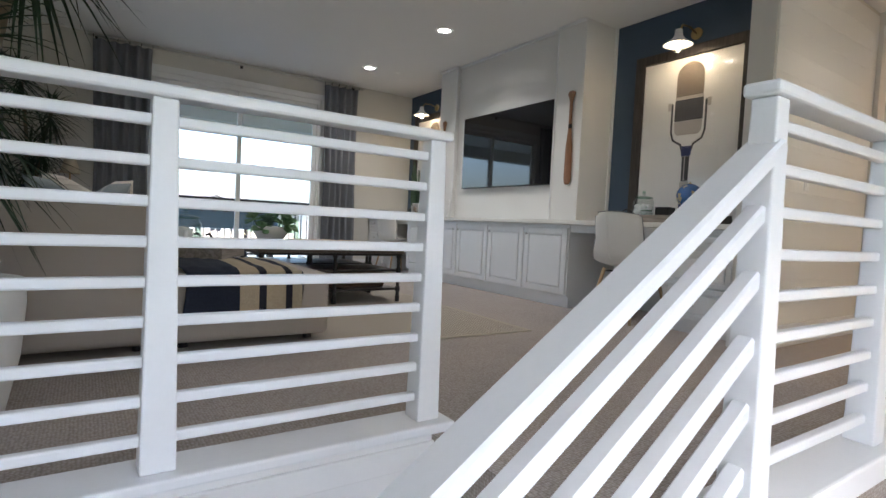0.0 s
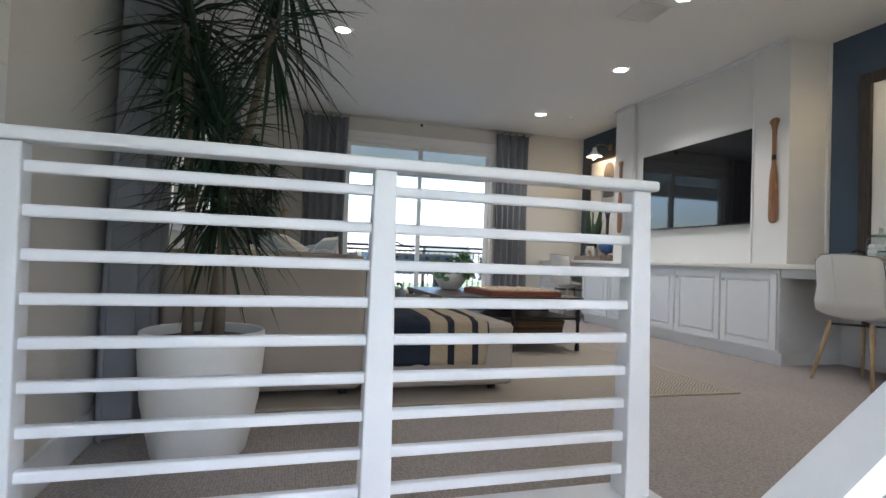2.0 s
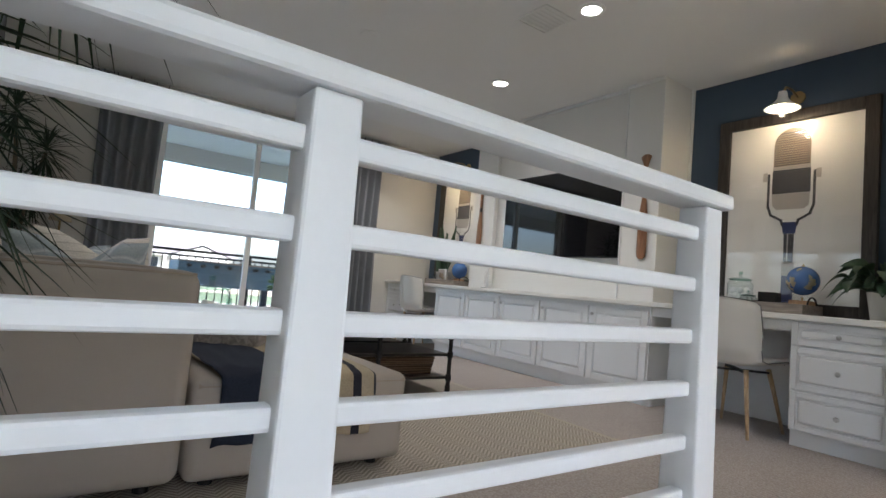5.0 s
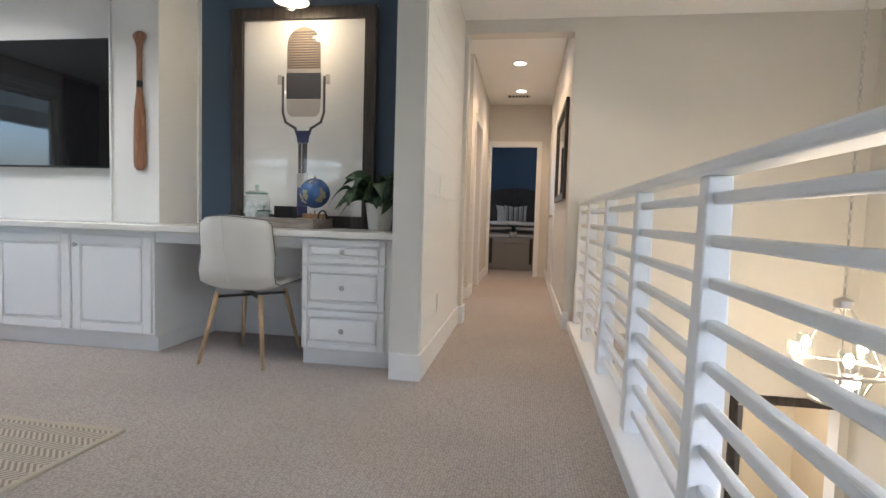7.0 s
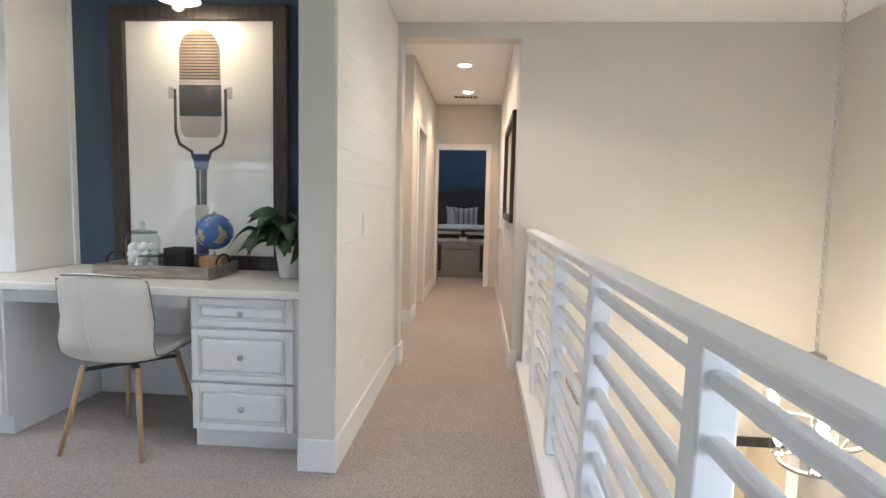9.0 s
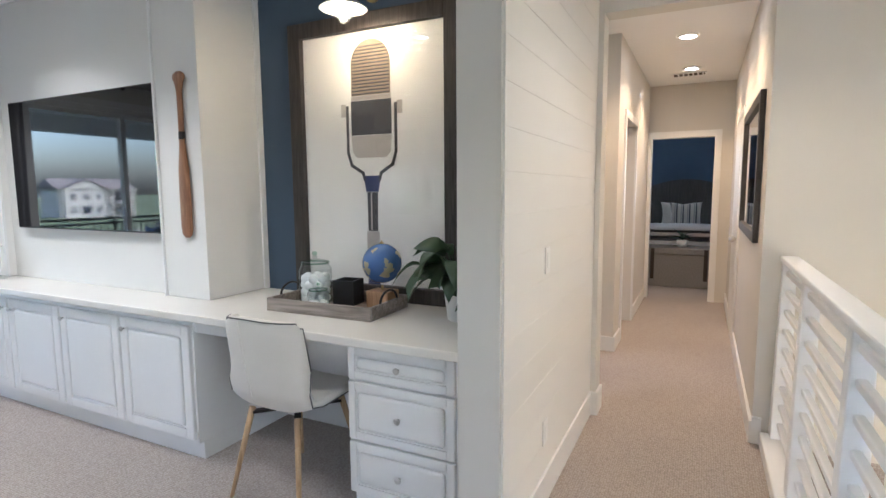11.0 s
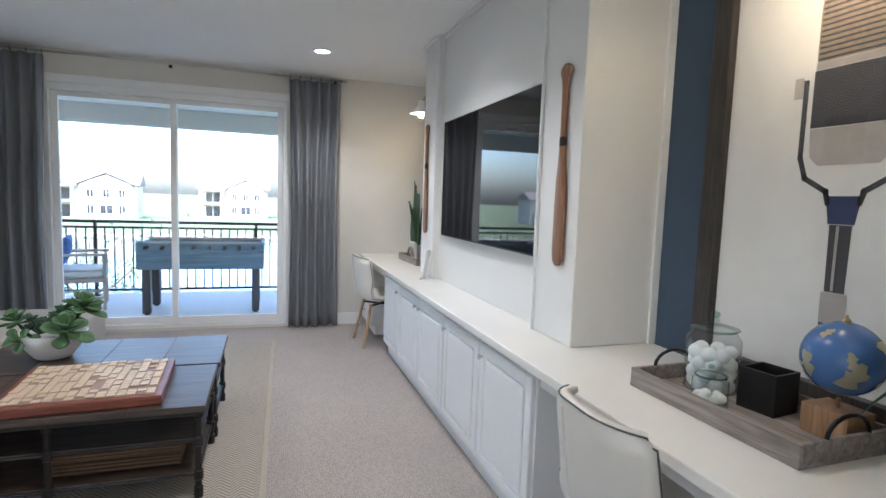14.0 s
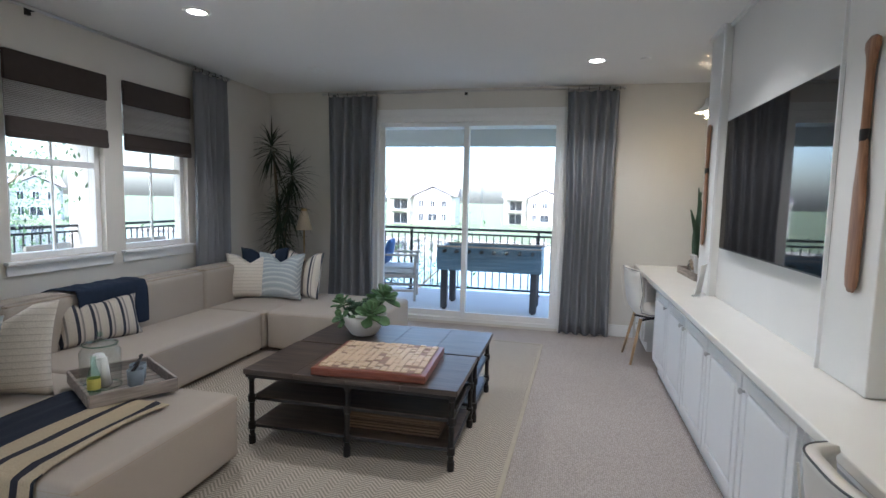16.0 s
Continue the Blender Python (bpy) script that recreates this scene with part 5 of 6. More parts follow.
def rosette(c, size, n, material, fat=0.5):
    bms = []
    for k in range(n):
        a, lv = k * 2.39996, k / n
        el = 0.15 + 1.15 * lv
        L = size * (1 - 0.45 * lv)
        def f(u, v, L=L):
            w = L * fat * math.sin(math.pi * (0.1 + 0.85 * u)) ** 0.7 * (0.5 + 0.6 * u)
            s = (v - 0.5) * 2
            return (L * u, s * w / 2, 0.25 * L * u * u + 0.12 * abs(s) * w)
        bms.append(moved(sheet(f, 5, 2, 0.005), Matrix.Translation(c) @ Matrix.Rotation(a, 4, 'Z') @ Matrix.Rotation(-el, 4, 'Y')))
    return join(*bms)


def spoon_leaf(L, fat):
    """A fleshy spoon-shaped leaf along +x, cupped and widest near its round tip."""
    def f(u, v):
        w = L * fat * (0.16 + 0.84 * min(1.0, u * 1.5) ** 1.3) * math.sqrt(max(0.02, 1 - max(0.0, (u - 0.62) / 0.38) ** 2))
        q = (v - 0.5) * 2
        return (L * u, q * w / 2, 0.16 * L * u * u + 0.22 * q * q * w)
    return sheet(f, 8, 4, 0.006)


# clumps: place, leaf length, leaves, lean of the whole clump
for (cx, cy, cz), sz, n, (lx, ly) in (((-0.16, -0.02, 0.21), 0.10, 15, (0, -25)), ((0.10, -0.12, 0.17), 0.135, 17, (30, 12)), ((0.13, 0.05, 0.27), 0.13, 16, (5, 22)), ((0.03, 0.10, 0.20), 0.11, 13, (-20, 0)), ((-0.11, -0.12, 0.12), 0.10, 9, (35, -25))):
    lean = pose(cx, cy, cz, lx, ly, 0)
    part("stem", tube([(cx * 0.55, cy * 0.55, 0.11), (cx * 0.8, cy * 0.8, cz * 0.75), (cx, cy, cz)], 0.010, 6, 0.007), M_SUCD, bw, smooth=True)
    for k in range(n):
        lv = k / n
        part("leaf", moved(spoon_leaf(sz * (1.0 - 0.5 * lv) * rnd.uniform(0.88, 1.12), rnd.uniform(0.56, 0.70)), lean @ pose(0, 0, 0.035 * lv, 0, 0, math.degrees(k * 2.4)) @ pose(0, 0, 0, 0, 18 - 85 * lv + rnd.uniform(-8, 8), 0)), M_SUCC, bw, smooth=True)
for k in range(14):
    part("sprig", rosette((rnd.uniform(-0.10, 0.04), rnd.uniform(-0.10, 0.08), 0.15 + rnd.uniform(0, 0.08)), 0.05, 14, M_SUCD, 0.4), M_SUCD, bw, smooth=True)


# ---- dracaenas, lamp ----
def dracaena(m, label, canes, pot=True, seed=1, leafn=70, scale=1.0):
    d = thing("dracaena_tree", label, "potted plant", m, "dracaena plants")
    zb = 0
    if pot:
        part("pot", lathe([(0.155, 0.0005), (0.165, 0.01), (0.205, 0.20), (0.22, 0.38), (0.218, 0.455), (0.212, 0.46), (0.204, 0.455), (0.202, 0.42)], 40, False), M_POT, d, "large white glazed pot", True)
        part("soil", lathe([(0.001, 0.43), (0.12, 0.435), (0.2025, 0.42)], 24, False), M_SOIL, d)
        zb = 0.42
    rnd = random.Random(seed)
    for pts, tops in canes:
        part("cane", tube([(x, y, zb + z if i == 0 else z) for i, (x, y, z) in enumerate(pts)], 0.022, 8, 0.013), M_CANE, d, smooth=True)
        for x, y, z, R, n in tops:
            bm = bmesh.new()
            for k in range(n):
                a = k * 2.39996 + rnd.uniform(-0.2, 0.2)
                lv = k / n
                el = -1.0 + 2.3 * lv + rnd.uniform(-0.25, 0.25)
                L = R * rnd.uniform(0.75, 1.1)
                w = 0.020 * scale
                droop = rnd.uniform(0.10, 0.55) * L
                base = Vector((x, y, z - 0.10 + 0.16 * lv))
                dv = Vector((math.cos(a) * math.cos(el), math.sin(a) * math.cos(el), math.sin(el)))
                side = Vector((-math.sin(a), math.cos(a), 0))
                prev = None
                for s in range(6):
                    t = s / 5
                    p = base + dv * L * t + Vector((0, 0, -droop * t * t))
                    wd = w * (0.55 + 0.9 * t if t < 0.4 else (1 - t) * 1.5) + 0.0008
                    cur = (bm.verts.new(p - side * wd / 2), bm.verts.new(p + Vector((0, 0, -wd * 0.25))), bm.verts.new(p + side * wd / 2))
                    if prev:
                        bm.faces.new((prev[0], prev[1], cur[1], cur[0]))
                        bm.faces.new((prev[1], prev[2], cur[2], cur[1]))
                    prev = cur
            part("leaf_head", bm, M_DRAC, d)
    return d


dracaena(pose(-1.36, 0.72, 0), "tall dark green dracaena in a large white pot", [
    ([(-0.06, 0.02, 0), (-0.07, 0.03, 0.9), (-0.10, 0.05, 1.35), (-0.12, 0.05, 1.62)], [(-0.12, 0.05, 1.66, 0.44, 90), (-0.06, 0.08, 1.40, 0.40, 100)]),
    ([(0.05, 0.0, 0), (0.05, 0.0, 0.8), (0.02, 0.02, 1.15)], [(0.02, 0.02, 1.20, 0.40, 110), (0.03, 0.0, 0.98, 0.38, 100)]),
    ([(0.0, 0.05, 0), (0.08, 0.08, 1.0), (0.20, 0.10, 1.7), (0.24, 0.10, 2.0)], [(0.24, 0.10, 2.02, 0.42, 90), (0.20, 0.10, 1.70, 0.42, 90)])], seed=3)
dc = dracaena(pose(-1.50, 5.66, 0), "dark dracaena in the room corner behind the sofa", [
    ([(0, 0, 0), (0.0, 0, 1.2), (-0.05, 0, 1.75)], [(-0.06, -0.02, 1.80, 0.34, 70)]),
    ([(0.05, 0.02, 0), (0.1, 0.02, 1.1), (0.20, 0.0, 1.5)], [(0.20, -0.02, 1.52, 0.36, 80), (0.14, 0.0, 1.20, 0.34, 70)]),
    ([(0.0, 0.0, 0), (0.0, 0.0, 0.9)], [(0.02, 0, 1.10, 0.34, 80), (0.05, -0.02, 0.88, 0.34, 60)])], pot=True, seed=9)
dc.scale = (1.0, 1.0, 1.14)
fl = thing("floor_lamp", "brass floor lamp with a small tan cone shade", "floor lamp", pose(-1.12, 5.60, 0))
part("base", lathe([(0.12, 0.0005), (0.12, 0.015), (0.02, 0.03)], 24), M_BRASS, fl, smooth=False)
part("pole", tube([(0, 0, 0.03), (0, 0, 1.30)], 0.009, 8), M_BRASS, fl, smooth=True)
part("shade", lathe([(0.04, 1.30), (0.095, 1.08), (0.092, 1.08), (0.037, 1.298)], 24, False), M_LAMPSHADE, fl, "tan cone shade", True)
part("cap", lathe([(0.012, 1.30), (0.04, 1.302), (0.03, 1.33), (0.001, 1.335)], 16), M_BRASS, fl)

# ---- hall, bedroom ----
mr = thing("wall_mirror", "rectangular wall mirror in a dark wood frame", "mirror", pose(0, -0.799, 0))
part("frame", join(box(4.45, 0, 1.10, 4.51, 0.03, 1.98, 0.003), box(5.76, 0, 1.10, 5.82, 0.03, 1.98, 0.003), box(4.5105, 0, 1.10, 5.7595, 0.03, 1.16, 0.003), box(4.5105, 0, 1.92, 5.7595, 0.03, 1.98, 0.003)), M_FRAMEWOOD, mr)
part("mirror_glass", box(4.505, 0.004, 1.155, 5.765, 0.012, 1.925), M_MIRROR, mr, "silvered mirror glass")
for x, z in ((3.1, 1.12), (3.1, 0.35)):
    sw = thing("light_switch" if z > 1 else "power_outlet", "small white wall plate", "light switch" if z > 1 else "outlet", pose(x, 0.0905, z))
    part("plate", box(-0.035, -0.006, -0.057, 0.035, 0, 0.057, 0.002), M_WHITE, sw)
    part("rocker", box(-0.016, -0.009, -0.033, 0.016, -0.0062, 0.033, 0.001), M_WHITE, sw)

bd = thing("bed", "made bed with a dark headboard, white and grey bedding", "bed", pose(9.68, -0.22, 0))
part("mattress", soft(0, -0.78, 0.25, 1.9, 0.78, 0.58, 0.06), M_BED, bd, smooth=True)
part("bed_base", box(0.02, -0.76, 0.0, 1.9, 0.76, 0.249), M_SHADEBAND, bd)
def headf(u, v):
    y = (u - 0.5) * 1.7
    return (1.93, y, 0.2 + v * (0.85 + 0.22 * math.cos(y * 1.6)))
part("headboard", sheet(headf, 20, 4, 0.07), M_FRAMEWOOD, bd, "dark arched headboard")
part("duvet", soft(-0.02, -0.82, 0.50, 1.0, 0.82, 0.66, 0.06, 0.03), M_INKGREY, bd, "grey patterned duvet", True)
for y, w, mm in ((0.06, 0.66, M_PILW), (-0.02, 0.50, M_PILS)):
    pillow(pose(11.10 if mm is M_PILW else 10.88, -0.22 + y, 0.72, 0, 0, 90) @ pose(0, 0, 0, -14), w, 0.48, 0.18, mm, "bed pillow with grey and white pattern", 0.05)
tk = thing("storage_trunk", "grey wicker trunk at the foot of the bed", "trunk", pose(9.35, -0.22, 0))
part("body", box(-0.25, -0.50, 0.002, 0.25, 0.50, 0.418, 0.012), M_WICKER, tk)
part("lid", box(-0.26, -0.51, 0.42, 0.26, 0.51, 0.50, 0.015), M_WICKER, tk)
for y in (-0.35, 0.35):
    part("strap", box(-0.268, y - 0.025, 0.10, -0.262, y + 0.025, 0.49), M_SHADEBAND, tk, "dark leather strap")
tk.scale = (1, 1, 1.14)
bd.scale = (1, 1, 1.25)
vp = thing("vase_plant", "small leafy plant in a white pot on the trunk", "potted plant", pose(9.35, -0.25, 0.572))
part("pot", lathe([(0.06, 0), (0.08, 0.10), (0.07, 0.10), (0.001, 0.09)], 18), M_POT, vp, smooth=True)
rnd = random.Random(31)
for k in range(18):
    a = k * 2.4
    part("leaf", moved(leaf_bm(rnd.uniform(0.12, 0.24), 0.05, rnd.uniform(0.1, 0.6)), Matrix.Translation((0, 0, 0.10)) @ Matrix.Rotation(a, 4, 'Z') @ Matrix.Rotation(-rnd.uniform(0.3, 1.1), 4, 'Y')), M_LEAF, vp, smooth=True)
for y, nm in ((-1.12, "window_4"), (0.86, "window_5")):
    w = tagged(new(nm), "bedroom window with white blinds before a glowing pane", kind="structure")
    part("window_frame", join(box(11.56, y - 0.34, 0.75, 11.599, y - 0.28, 2.2), box(11.56, y + 0.28, 0.75, 11.599, y + 0.34, 2.2), box(11.56, y - 0.279, 2.14, 11.599, y + 0.279, 2.2), box(11.56, y - 0.279, 0.75, 11.599, y + 0.279, 0.81)), M_WHITE, w)
    # the pane itself glows in place of daylight; the wall behind is solid
    part("pane", box(11.585, y - 0.28, 0.81, 11.597, y + 0.28, 2.14), M_PANEGLOW, w, "glowing pane that stands in for daylight")
    sl = part("slat", moved(box(-0.02, -0.28, -0.0015, 0.02, 0.28, 0.0015), pose(0, 0, 0, 0, 35, 0)), M_WHITE, w)
    sl.location = (11.545, y, 0.84)
    for k in range(1, 26):
        o = new("slat", sl.data)
        o.parent = w
        o.location = (11.545, y, 0.84 + k * 0.05)

# ---- the void: chandelier and the doorway below ----
ch = thing("chandelier", "two-tier nickel chandelier with clear glass shades, lit", "chandelier", pose(3.07, -2.30, 0))
for k in range(57):
    z = 0.515 + k * 0.0353
    part("chain_link", moved(lathe([(0.008, -0.0022), (0.0125, 0), (0.008, 0.0022)], 8, False), Matrix.Translation((0, 0, z)) @ Matrix.Rotation(math.pi / 2 * (k % 2), 4, 'Z') @ Matrix.Rotation(math.pi / 2, 4, 'Y') @ Matrix.Diagonal((1.9, 1, 1, 1))), M_NICKEL, ch)
part("canopy", lathe([(0.06, 2.548), (0.06, 2.53), (0.02, 2.52)], 20), M_NICKEL, ch)
part("hub", lathe([(0.008, 0.52), (0.05, 0.50), (0.05, 0.46), (0.02, 0.45), (0.01, 0.42)], 18), M_NICKEL, ch, smooth=False)


def tier(z, R, n, ph):
    part("ring", tube([(R * math.cos(2 * math.pi * k / 36), R * math.sin(2 * math.pi * k / 36), z) for k in range(37)], 0.012, 8), M_NICKEL, ch, smooth=True)
    for k in range(n):
        a = ph + 2 * math.pi * k / n
        x, y = R * math.cos(a), R * math.sin(a)
        part("cup", moved(lathe([(0.03, 0.012), (0.035, 0.02), (0.014, 0.03), (0.012, 0.06)], 14), Matrix.Translation((x, y, z))), M_NICKEL, ch)
        part("glass_shade", moved(lathe([(0.038, 0.022), (0.046, 0.05), (0.052, 0.15)], 20, False), Matrix.Translation((x, y, z))), M_JAR, ch, "clear glass shade", True).visible_shadow = False
        part("bulb", ball((x, y, z + 0.10), 0.024, 12, 1.5), M_BULB, ch, "glowing bulb", True)


tier(0.10, 0.24, 5, 0.3)
tier(-0.09, 0.13, 3, 0.9)
for k in range(3):
    a = 0.6 + 2 * math.pi * k / 3
    part("rod", tube([(0.03 * math.cos(a), 0.03 * math.sin(a), 0.46), (0.12 * math.cos(a), 0.12 * math.sin(a), 0.34), (0.24 * math.cos(a), 0.24 * math.sin(a), 0.10), (0.13 * math.cos(a), 0.13 * math.sin(a), -0.09)], 0.007, 8), M_NICKEL, ch, smooth=True)
lamp("chandelier_lamp", 'POINT', pose(3.07, -2.30, 0.16), 0.9, (1, 0.80, 0.55), 0.25)
structure("wall_lower_room", join(box(6.0, -3.6, ZB, 6.1, -1.4, -0.3), box(4.342, -3.6, ZB, 6.0, -3.5, -0.3), box(4.342, -1.5, ZB, 6.0, -1.402, -0.3)), M_TAN)
structure("ceiling_lower_room", box(4.342, -3.6, -0.4, 6.1, -1.4, -0.3), M_CEIL)
# added fill lamp without a fixture, brightens the room below
lamp("lower_room_fill", 'AREA', look((5.1, -2.5, -0.42), (5.1, -2.5, -3)), 4.5, WARM, 0.5)
structure("trim", join(box(4.172, -2.2, ZB, 4.1895, -2.14, -0.5), box(4.172, -2.95, -0.4995, 4.1895, -2.14, -0.43)), M_FRAMEWOOD)
lp = thing("framed_picture", "dark framed picture in the room below", "framed picture", pose(5.995, -2.6, -1.5))
part("frame", join(box(-0.03, -0.35, -0.4, 0, -0.30, 0.4), box(-0.03, 0.30, -0.4, 0, 0.35, 0.4), box(-0.03, -0.2995, 0.35, 0, 0.2995, 0.4), box(-0.03, -0.2995, -0.4, 0, 0.2995, -0.35)), M_FRAMEWOOD, lp)
part("picture", box(-0.012, -0.30, -0.35, -0.004, 0.30, 0.35), M_INK, lp)
# assumed window, out of view, framing the opening for the added stair lamp
tagged(new("window_6"), "assumed tall stair window, out of view", kind="structure")
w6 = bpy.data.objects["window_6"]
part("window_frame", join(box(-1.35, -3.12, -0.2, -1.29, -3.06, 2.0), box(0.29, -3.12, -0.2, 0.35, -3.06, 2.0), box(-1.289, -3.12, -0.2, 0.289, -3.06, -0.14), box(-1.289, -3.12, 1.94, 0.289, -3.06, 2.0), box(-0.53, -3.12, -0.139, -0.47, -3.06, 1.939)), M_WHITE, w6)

# ---- balcony ----
structure("balcony_deck", join(box(-5.0, YN + 0.162, -0.30, 4.0, 8.65, -0.06), box(-5.0, 0.0, -0.30, XW - 0.162, YN + 0.16, -0.06)), M_DECK, "pale coated balcony deck")
structure("balcony_soffit", join(box(-5.1, YN + 0.162, 2.62, 4.1, 8.8, 2.8), box(-5.1, 0.0, 2.62, XW - 0.162, YN + 0.16, 2.8)), M_CEIL)
structure("balcony_beam", join(box(-5.0, 8.5, 2.36, 4.0, 8.72, 2.618), box(-5.0, 0.0, 2.36, -4.8, 8.498, 2.618)), M_STUCCO)
structure("balcony_column", join(box(-4.98, 6.0, -0.06, -4.62, 6.4, 2.36, 0.01)), M_STUCCO)
structure("balcony_column", box(3.6, 8.4, -0.06, 3.95, 8.75, 2.36, 0.01), M_STUCCO)
for x, y in ((-0.1, 7.2), (1.4, 7.2)):
    cn = thing("recessed_light", "round recessed balcony ceiling light", "ceiling light", pose(x, y, 2.62), "recessed lights")
    part("lens", lathe([(0.07, -0.001), (0.07, -0.008), (0.001, -0.009)], 24), M_CAN, cn)


def balcony_rail(p0, p1, label):
    p0, p1 = Vector(p0), Vector(p1)
    d = p1 - p0
    n = int(d.length / 0.115)
    g = thing("balcony_railing", label, "railing", Matrix.Translation(p0) @ Matrix.Rotation(math.atan2(d.y, d.x), 4, 'Z'), "balcony railings")
    L = d.length
    part("top_rail", box(0, -0.025, 1.03, L, 0.025, 1.07, 0.004), M_BLACK, g)
    part("mid_rail", box(0, -0.018, 0.955, L, 0.018, 0.985, 0.003), M_BLACK, g)
    part("bottom_rail", box(0, -0.018, 0.06, L, 0.018, 0.09, 0.003), M_BLACK, g)
    first = part("baluster", box(-0.008, -0.008, 0.0905, 0.008, 0.008, 0.9545), M_BLACK, g)
    first.location.x = 0.06
    for k in range(1, n):
        o = new("baluster", first.data)
        o.parent = g
        o.location.x = 0.06 + k * (L - 0.12) / (n - 1)
    k = 0.0
    while k <= L + 0.01:
        part("post", join(box(k - 0.02, -0.02, 0, k + 0.02, 0.02, 1.03), box(k - 0.05, -0.05, 0, k + 0.05, 0.05, 0.02)), M_BLACK, g)
        k += L / max(1, round(L / 1.9))


balcony_rail((-4.9, 8.5, -0.06), (3.6, 8.5, -0.06), "black metal balcony railing with thin balusters")
balcony_rail((-4.85, 0.1, -0.06), (-4.85, 8.4, -0.06), "black metal balcony railing with thin balusters")

# foosball table
ft = thing("foosball_table", "blue wooden foosball table on dark legs on the balcony", "game table", pose(0.88, 7.36, -0.06))
for x0, y0, x1, y1 in ((-0.72, -0.36, 0.72, -0.325), (-0.72, 0.325, 0.72, 0.36), (-0.72, -0.3245, -0.685, 0.3245), (0.685, -0.3245, 0.72, 0.3245)):
    part("side_panel", box(x0, y0, 0.56, x1, y1, 0.88, 0.006), M_FOOS, ft)
part("playfield", box(-0.684, -0.324, 0.70, 0.684, 0.324, 0.72), M_GRASS, ft)
part("top_trim", join(box(-0.73, -0.37, 0.881, 0.73, -0.32, 0.90), box(-0.73, 0.32, 0.881, 0.73, 0.37, 0.90)), M_PATIO, ft)
for sx in (-1, 1):
    for sy in (-1, 1):
        part("leg", box(sx * 0.62 - 0.045, sy * 0.29 - 0.045, 0.02, sx * 0.62 + 0.045, sy * 0.29 + 0.045, 0.60, 0.006), M_FOOSLEG, ft)
        part("foot", lathe([(0.03, 0), (0.03, 0.02)], 12), M_BLACK, ft).location = (sx * 0.62, sy * 0.29, 0)
for k in range(8):
    x = -0.60 + k * 0.1714
    part("rod", tube([(x, -0.50, 0.83), (x, 0.48, 0.83)], 0.008, 8), M_NICKEL, ft, smooth=True)
    s = -1 if k in (0, 1, 3, 5) else 1
    part("grip", tube([(x, -0.50, 0.83), (x, -0.41, 0.83)], 0.018, 10), M_BLACK, ft, smooth=True)
    part("bumper", tube([(x, -0.385, 0.83), (x, -0.361, 0.83)], 0.024, 10), M_BLACK, ft)


def patio_chair(m, label):
    c = thing("patio_armchair", label, "chair", m, "patio chairs")
    part("seat", soft(-0.30, -0.28, 0.40, 0.30, 0.28, 0.52, 0.03), M_BED, c, "white seat cushion", True)
    part("seat_frame", box(-0.31, -0.30, 0.35, 0.31, 0.30, 0.399, 0.005), M_PATIO, c)
    for sx in (-1, 1):
        for sy in (-1, 1):
            part("leg", tube([(sx * 0.29, sy * 0.28, 0.0), (sx * 0.29, sy * 0.28, 0.68 if sx > 0 else 0.95)], 0.02, 8), M_PATIO, c)
        part("arm", box(-0.31, sx * 0.29 - 0.025, 0.68, 0.33, sx * 0.29 + 0.025, 0.71, 0.006), M_PATIO, c)
        part("stretcher", box(-0.28, sx * 0.28 - 0.012, 0.14, 0.28, sx * 0.28 + 0.012, 0.17), M_PATIO, c)
    for k in range(5):
        part("back_slat", box(-0.31, -0.26 + k * 0.115, 0.42, -0.29, -0.20 + k * 0.115, 0.93, 0.004), M_PATIO, c)
    part("back_rail", box(-0.315, -0.30, 0.90, -0.285, 0.30, 0.97, 0.006), M_PATIO, c)


patio_chair(pose(-0.62, 7.65, -0.06, 0, 0, 12), "weathered patio armchair with a white cushion on the balcony")
pillow(pose(-0.80, 7.60, 0.46, 0, 0, 100) @ pose(0, 0, 0, 14), 0.46, 0.42, 0.14, M_BLUEPRINT, "blue patterned outdoor pillow on the patio chair", 0.05)
patio_chair(pose(-3.7, 4.3, -0.06, 0, 0, 190), "weathered patio armchair beside the west railing")
patio_chair(pose(-3.6, 5.6, -0.06, 0, 0, 170), "weathered patio armchair beside the west railing")

# ---- outdoors ----
ZG = -3.6
structure("ground", box(-900, -900, ZG - 0.5, 900, 900, ZG), M_GRASS)
structure("water", join(box(-80, 13, ZG + 0.005, 120, 62, ZG + 0.03), box(-80, -60, ZG + 0.005, -12, 12.9, ZG + 0.03)), M_WATER, "pale lagoon water with ripples")


def bank(x0, x1, y0, y1, seed, n):
    """A broken line of shore stones."""
    rnd = random.Random(seed)
    bm = bmesh.new()
    for _ in range(n):
        x, y, r = rnd.uniform(x0, x1), rnd.uniform(y0, y1), rnd.uniform(0.2, 0.7)
        m = bmesh.ops.create_icosphere(bm, subdivisions=1, radius=r, matrix=pose(x, y, ZG + 0.05, 0, 0, rnd.uniform(0, 180)) @ Matrix.Diagonal((1.4, 1, 0.6, 1)))
        for v in m["verts"]:
            v.co += Vector((rnd.uniform(-0.1, 0.1), rnd.uniform(-0.1, 0.1), rnd.uniform(-0.1, 0.1)))
    tagged(obj("shore_stones", bm, M_BANK), "grey shore stones along the water", "stones", kind="stuff")


bank(-60, 60, 61, 65, 2, 300)
bank(-83, -79, -50, 50, 5, 220)


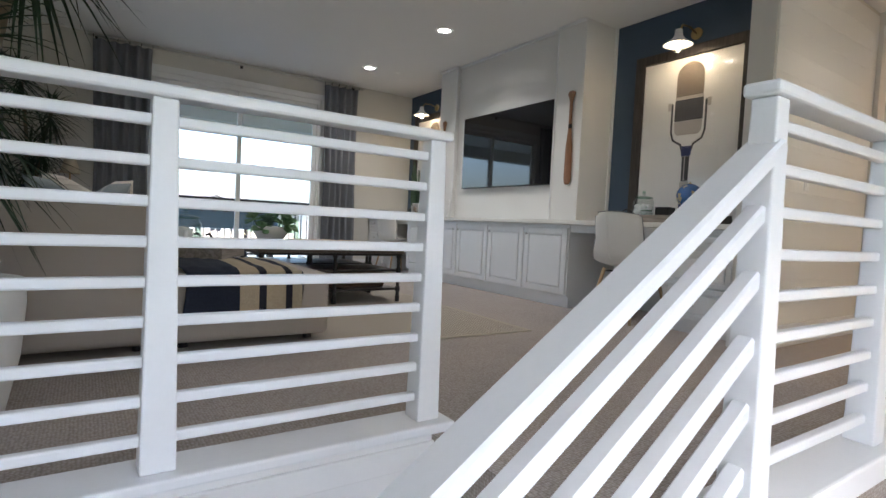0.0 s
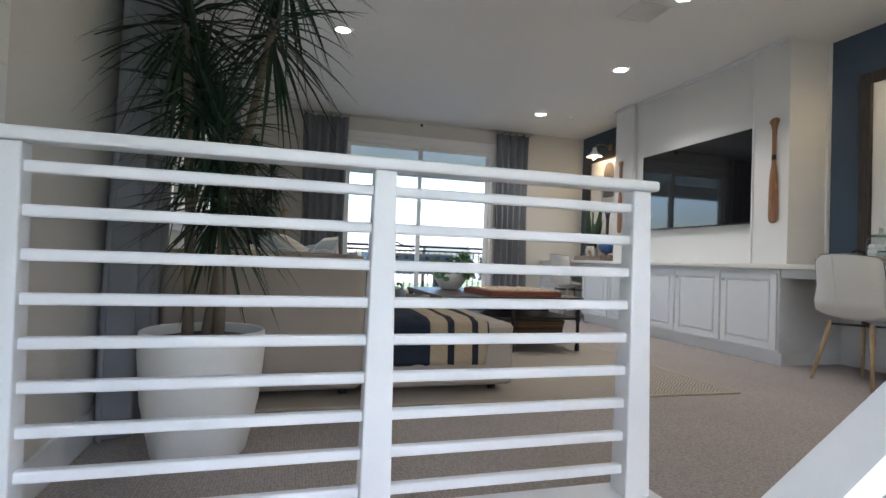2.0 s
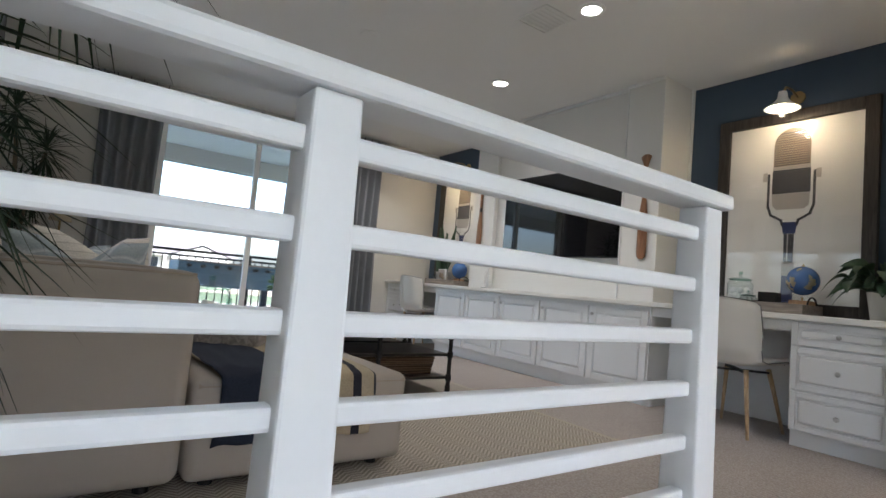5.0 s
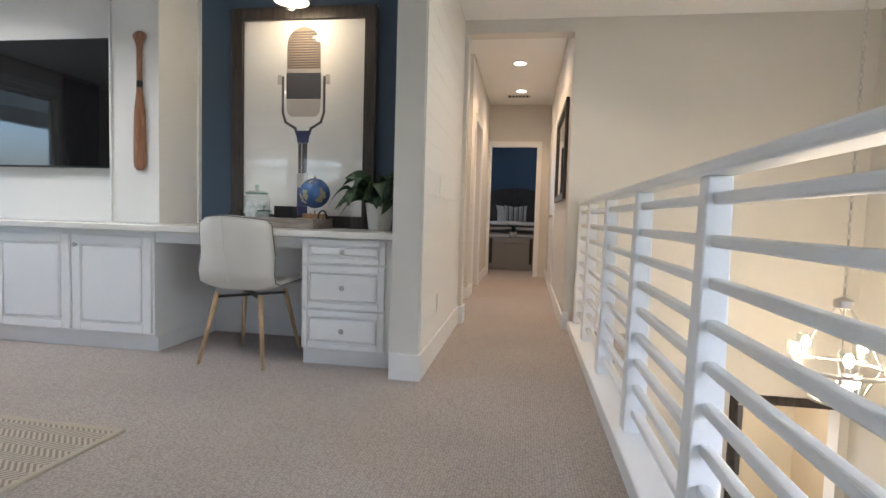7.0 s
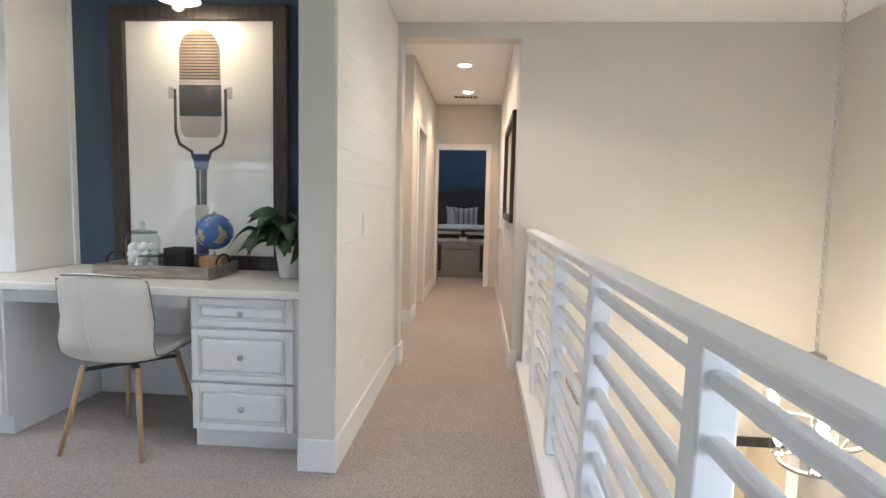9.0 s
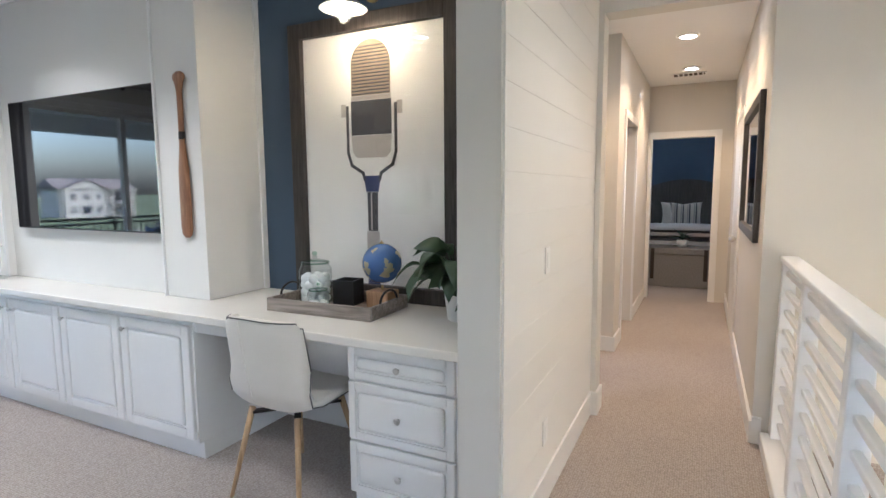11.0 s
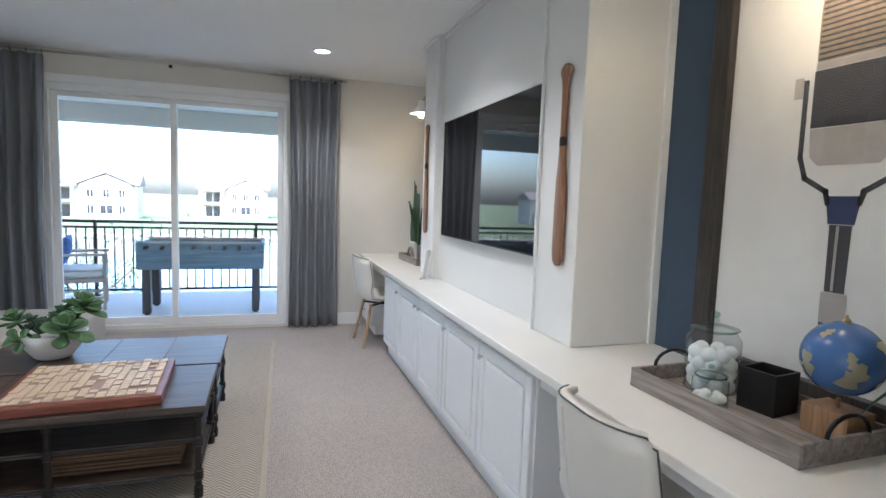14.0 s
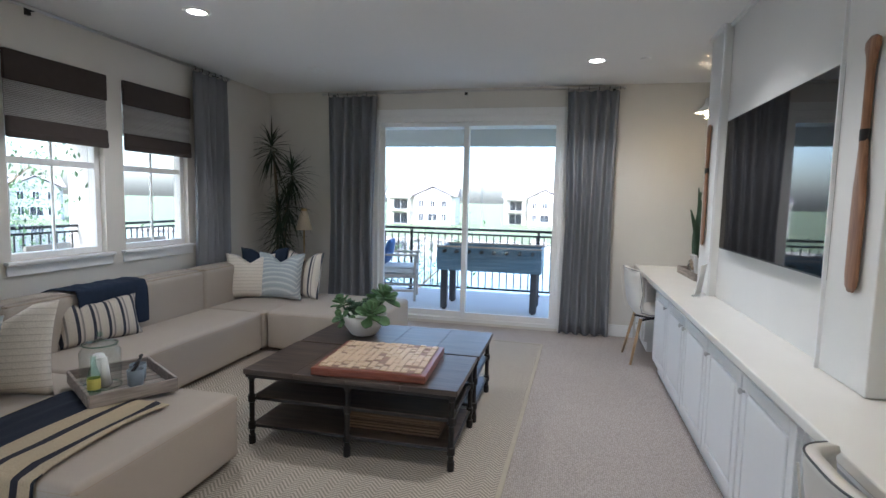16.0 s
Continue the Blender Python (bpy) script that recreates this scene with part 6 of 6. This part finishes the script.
def house(m, w, d, label, seed, porch=True):
    """A two-storey house facing -y with a hip roof, windows and a covered porch."""
    rnd = random.Random(seed)
    h = thing("house", label, "house", m, "houses across the water")
    H = 5.8
    wl = part("wall", box(-w / 2, 0, 0, w / 2, d, H), M_STUCCO, h)
    bm = bmesh.new()
    e = 0.5
    v = [bm.verts.new(p) for p in ((-w / 2 - e, -e, H), (w / 2 + e, -e, H), (w / 2 + e, d + e, H), (-w / 2 - e, d + e, H), (-w / 2 - e, d / 2, H + 2.1), (w / 2 + e, d / 2, H + 2.1))]
    for f in ((0, 1, 5, 4), (2, 3, 4, 5), (1, 2, 5), (3, 0, 4), (3, 2, 1, 0)):
        bm.faces.new([v[i] for i in f])
    part("roof", bm, M_ROOF, h, "grey tile roof")
    # a front gable
    gx = w * 0.18
    bm = bmesh.new()
    gw = w * 0.3
    v = [bm.verts.new(p) for p in ((gx - gw, -1.3, H), (gx + gw, -1.3, H), (gx, -1.3, H + 1.9), (gx - gw, d / 2, H), (gx + gw, d / 2, H), (gx, d / 2, H + 1.9))]
    for f in ((0, 2, 5, 3), (1, 4, 5, 2), (0, 3, 4, 1)):
        bm.faces.new([v[i] for i in f])
    part("roof", bm, M_ROOF, h)
    g = bmesh.new()
    g.faces.new([g.verts.new(p) for p in ((gx - gw * 0.9, -1.1, H - 0.01), (gx + gw * 0.9, -1.1, H - 0.01), (gx, -1.1, H + 1.65))])
    part("gable", g, M_STUCCO, h)
    part("bay", box(gx - gw * 0.9, -1.1, 0, gx + gw * 0.9, -0.002, H - 0.02), M_STUCCO, h)
    def win(x, y, z, ww, hh):
        q = part("window", box(x - ww / 2 - 0.08, y - 0.05, z - 0.08, x + ww / 2 + 0.08, y - 0.002, z + hh + 0.08), M_WHITE, h)
        part("pane", box(x - ww / 2, y - 0.058, z, x + ww / 2, y - 0.0505, z + hh), M_DARKPANE, q)
        part("muntin", box(x - 0.04, y - 0.066, z, x + 0.04, y - 0.0585, z + hh), M_WHITE, q)
    for k in (-0.55, 0, 0.55):
        win(gx + k * gw, -1.1, 3.6, 0.9, 1.3)
        win(gx + k * gw, -1.1, 0.8, 0.9 if k else 1.8, 1.5)
    win(w * 0.42, 0, 3.7, 0.8, 1.2)
    # open porch with a balcony over it
    px = -w * 0.30
    part("porch", join(box(px - w * 0.16, -2.2, 2.7, px + w * 0.16, -0.002, 2.95), box(px - w * 0.16, -2.2, 0, px - w * 0.16 + 0.35, -1.85, 5.4), box(px + w * 0.16 - 0.35, -2.2, 0, px + w * 0.16, -1.85, 5.4), box(px - w * 0.18, -2.4, 5.4, px + w * 0.18, -0.002, 5.65)), M_STUCCO, h)
    win(px, 0, 0.2, w * 0.2, 2.1)
    win(px, 0, 3.1, w * 0.2, 2.0)
    return h


HL = "pale stucco two-storey house with a grey roof across the water"
for i, (x, y, w, r) in enumerate(((-62, 112, 14, 8), (-27, 104, 14, 6), (-5, 116, 13, 0), (15, 98, 17, -6), (44, 104, 14, -10))):
    house(pose(x, y, ZG, 0, 0, r), w, 9, HL, i)
for i, (x, y, r) in enumerate(((-96, -40, 84), (-100, -14, 88), (-96, 14, 92), (-104, 44, 96), (-90, 72, 60))):
    house(pose(x, y, ZG, 0, 0, r), 13, 9, HL, i + 10)


def fence(p0, p1):
    p0, p1 = Vector(p0), Vector(p1)
    L = (p1 - p0).length
    f = thing("wooden_fence", "brown board fence beside the far houses", "fence", Matrix.Translation(p0) @ Matrix.Rotation(math.atan2(p1.y - p0.y, p1.x - p0.x), 4, 'Z'), "fences")
    first = part("board", box(0.01, -0.02, 0, 0.27, 0.02, 1.6), M_PATIO, f)
    for k in range(1, int(L / 0.28)):
        o = new("board", first.data)
        o.parent = f
        o.location = (k * 0.28, 0, 0.05 * (k % 2))
    part("fence_rail", box(0, 0.021, 1.2, L, 0.06, 1.3), M_PATIO, f)


fence((8, 93, ZG), (30, 91, ZG))


def tree(m, label, H, seed):
    t = thing("tree", label, "tree", m, "garden trees")
    rnd = random.Random(seed)
    part("trunk", tube([(0, 0, 0), (0.05, 0.02, H * 0.35), (0.0, 0.08, H * 0.75)], 0.09, 8, 0.03), M_CANE, t)
    limbs, bm = [], bmesh.new()
    for k in range(9):
        a, z = k * 2.4, H * (0.3 + 0.06 * k)
        tip = Vector((math.cos(a) * H * 0.2, math.sin(a) * H * 0.2, z + H * 0.18))
        limbs.append(tube([(0.02, 0.03, z), tip * 0.55 + Vector((0, 0, z * 0.45)), tip], 0.03, 5, 0.008))
        for _ in range(240):
            c = tip + Vector((rnd.gauss(0, H * 0.085), rnd.gauss(0, H * 0.085), rnd.gauss(0, H * 0.08)))
            q = Matrix.Translation(c) @ Euler((rnd.uniform(0, 6), rnd.uniform(0, 6), 0)).to_matrix().to_4x4()
            s = rnd.uniform(0.025, 0.05)
            bm.faces.new([bm.verts.new(q @ Vector(p)) for p in ((-s, 0, 0), (0, -s * 0.45, 0.01), (s, 0, 0), (0, s * 0.45, 0.01))])
    part("limbs", join(*limbs), M_CANE, t)
    part("crown", bm, M_SUCC, t, "loose green leaves")


tree(pose(-6.2, 5.2, ZG), "slender green garden tree beyond the west railing", 5.6, 1)
tree(pose(-1.2, 10.6, ZG), "slender young tree below the balcony", 4.0, 2)
tree(pose(-9.5, 7.5, ZG), "slender green garden tree beyond the west railing", 5.2, 3)
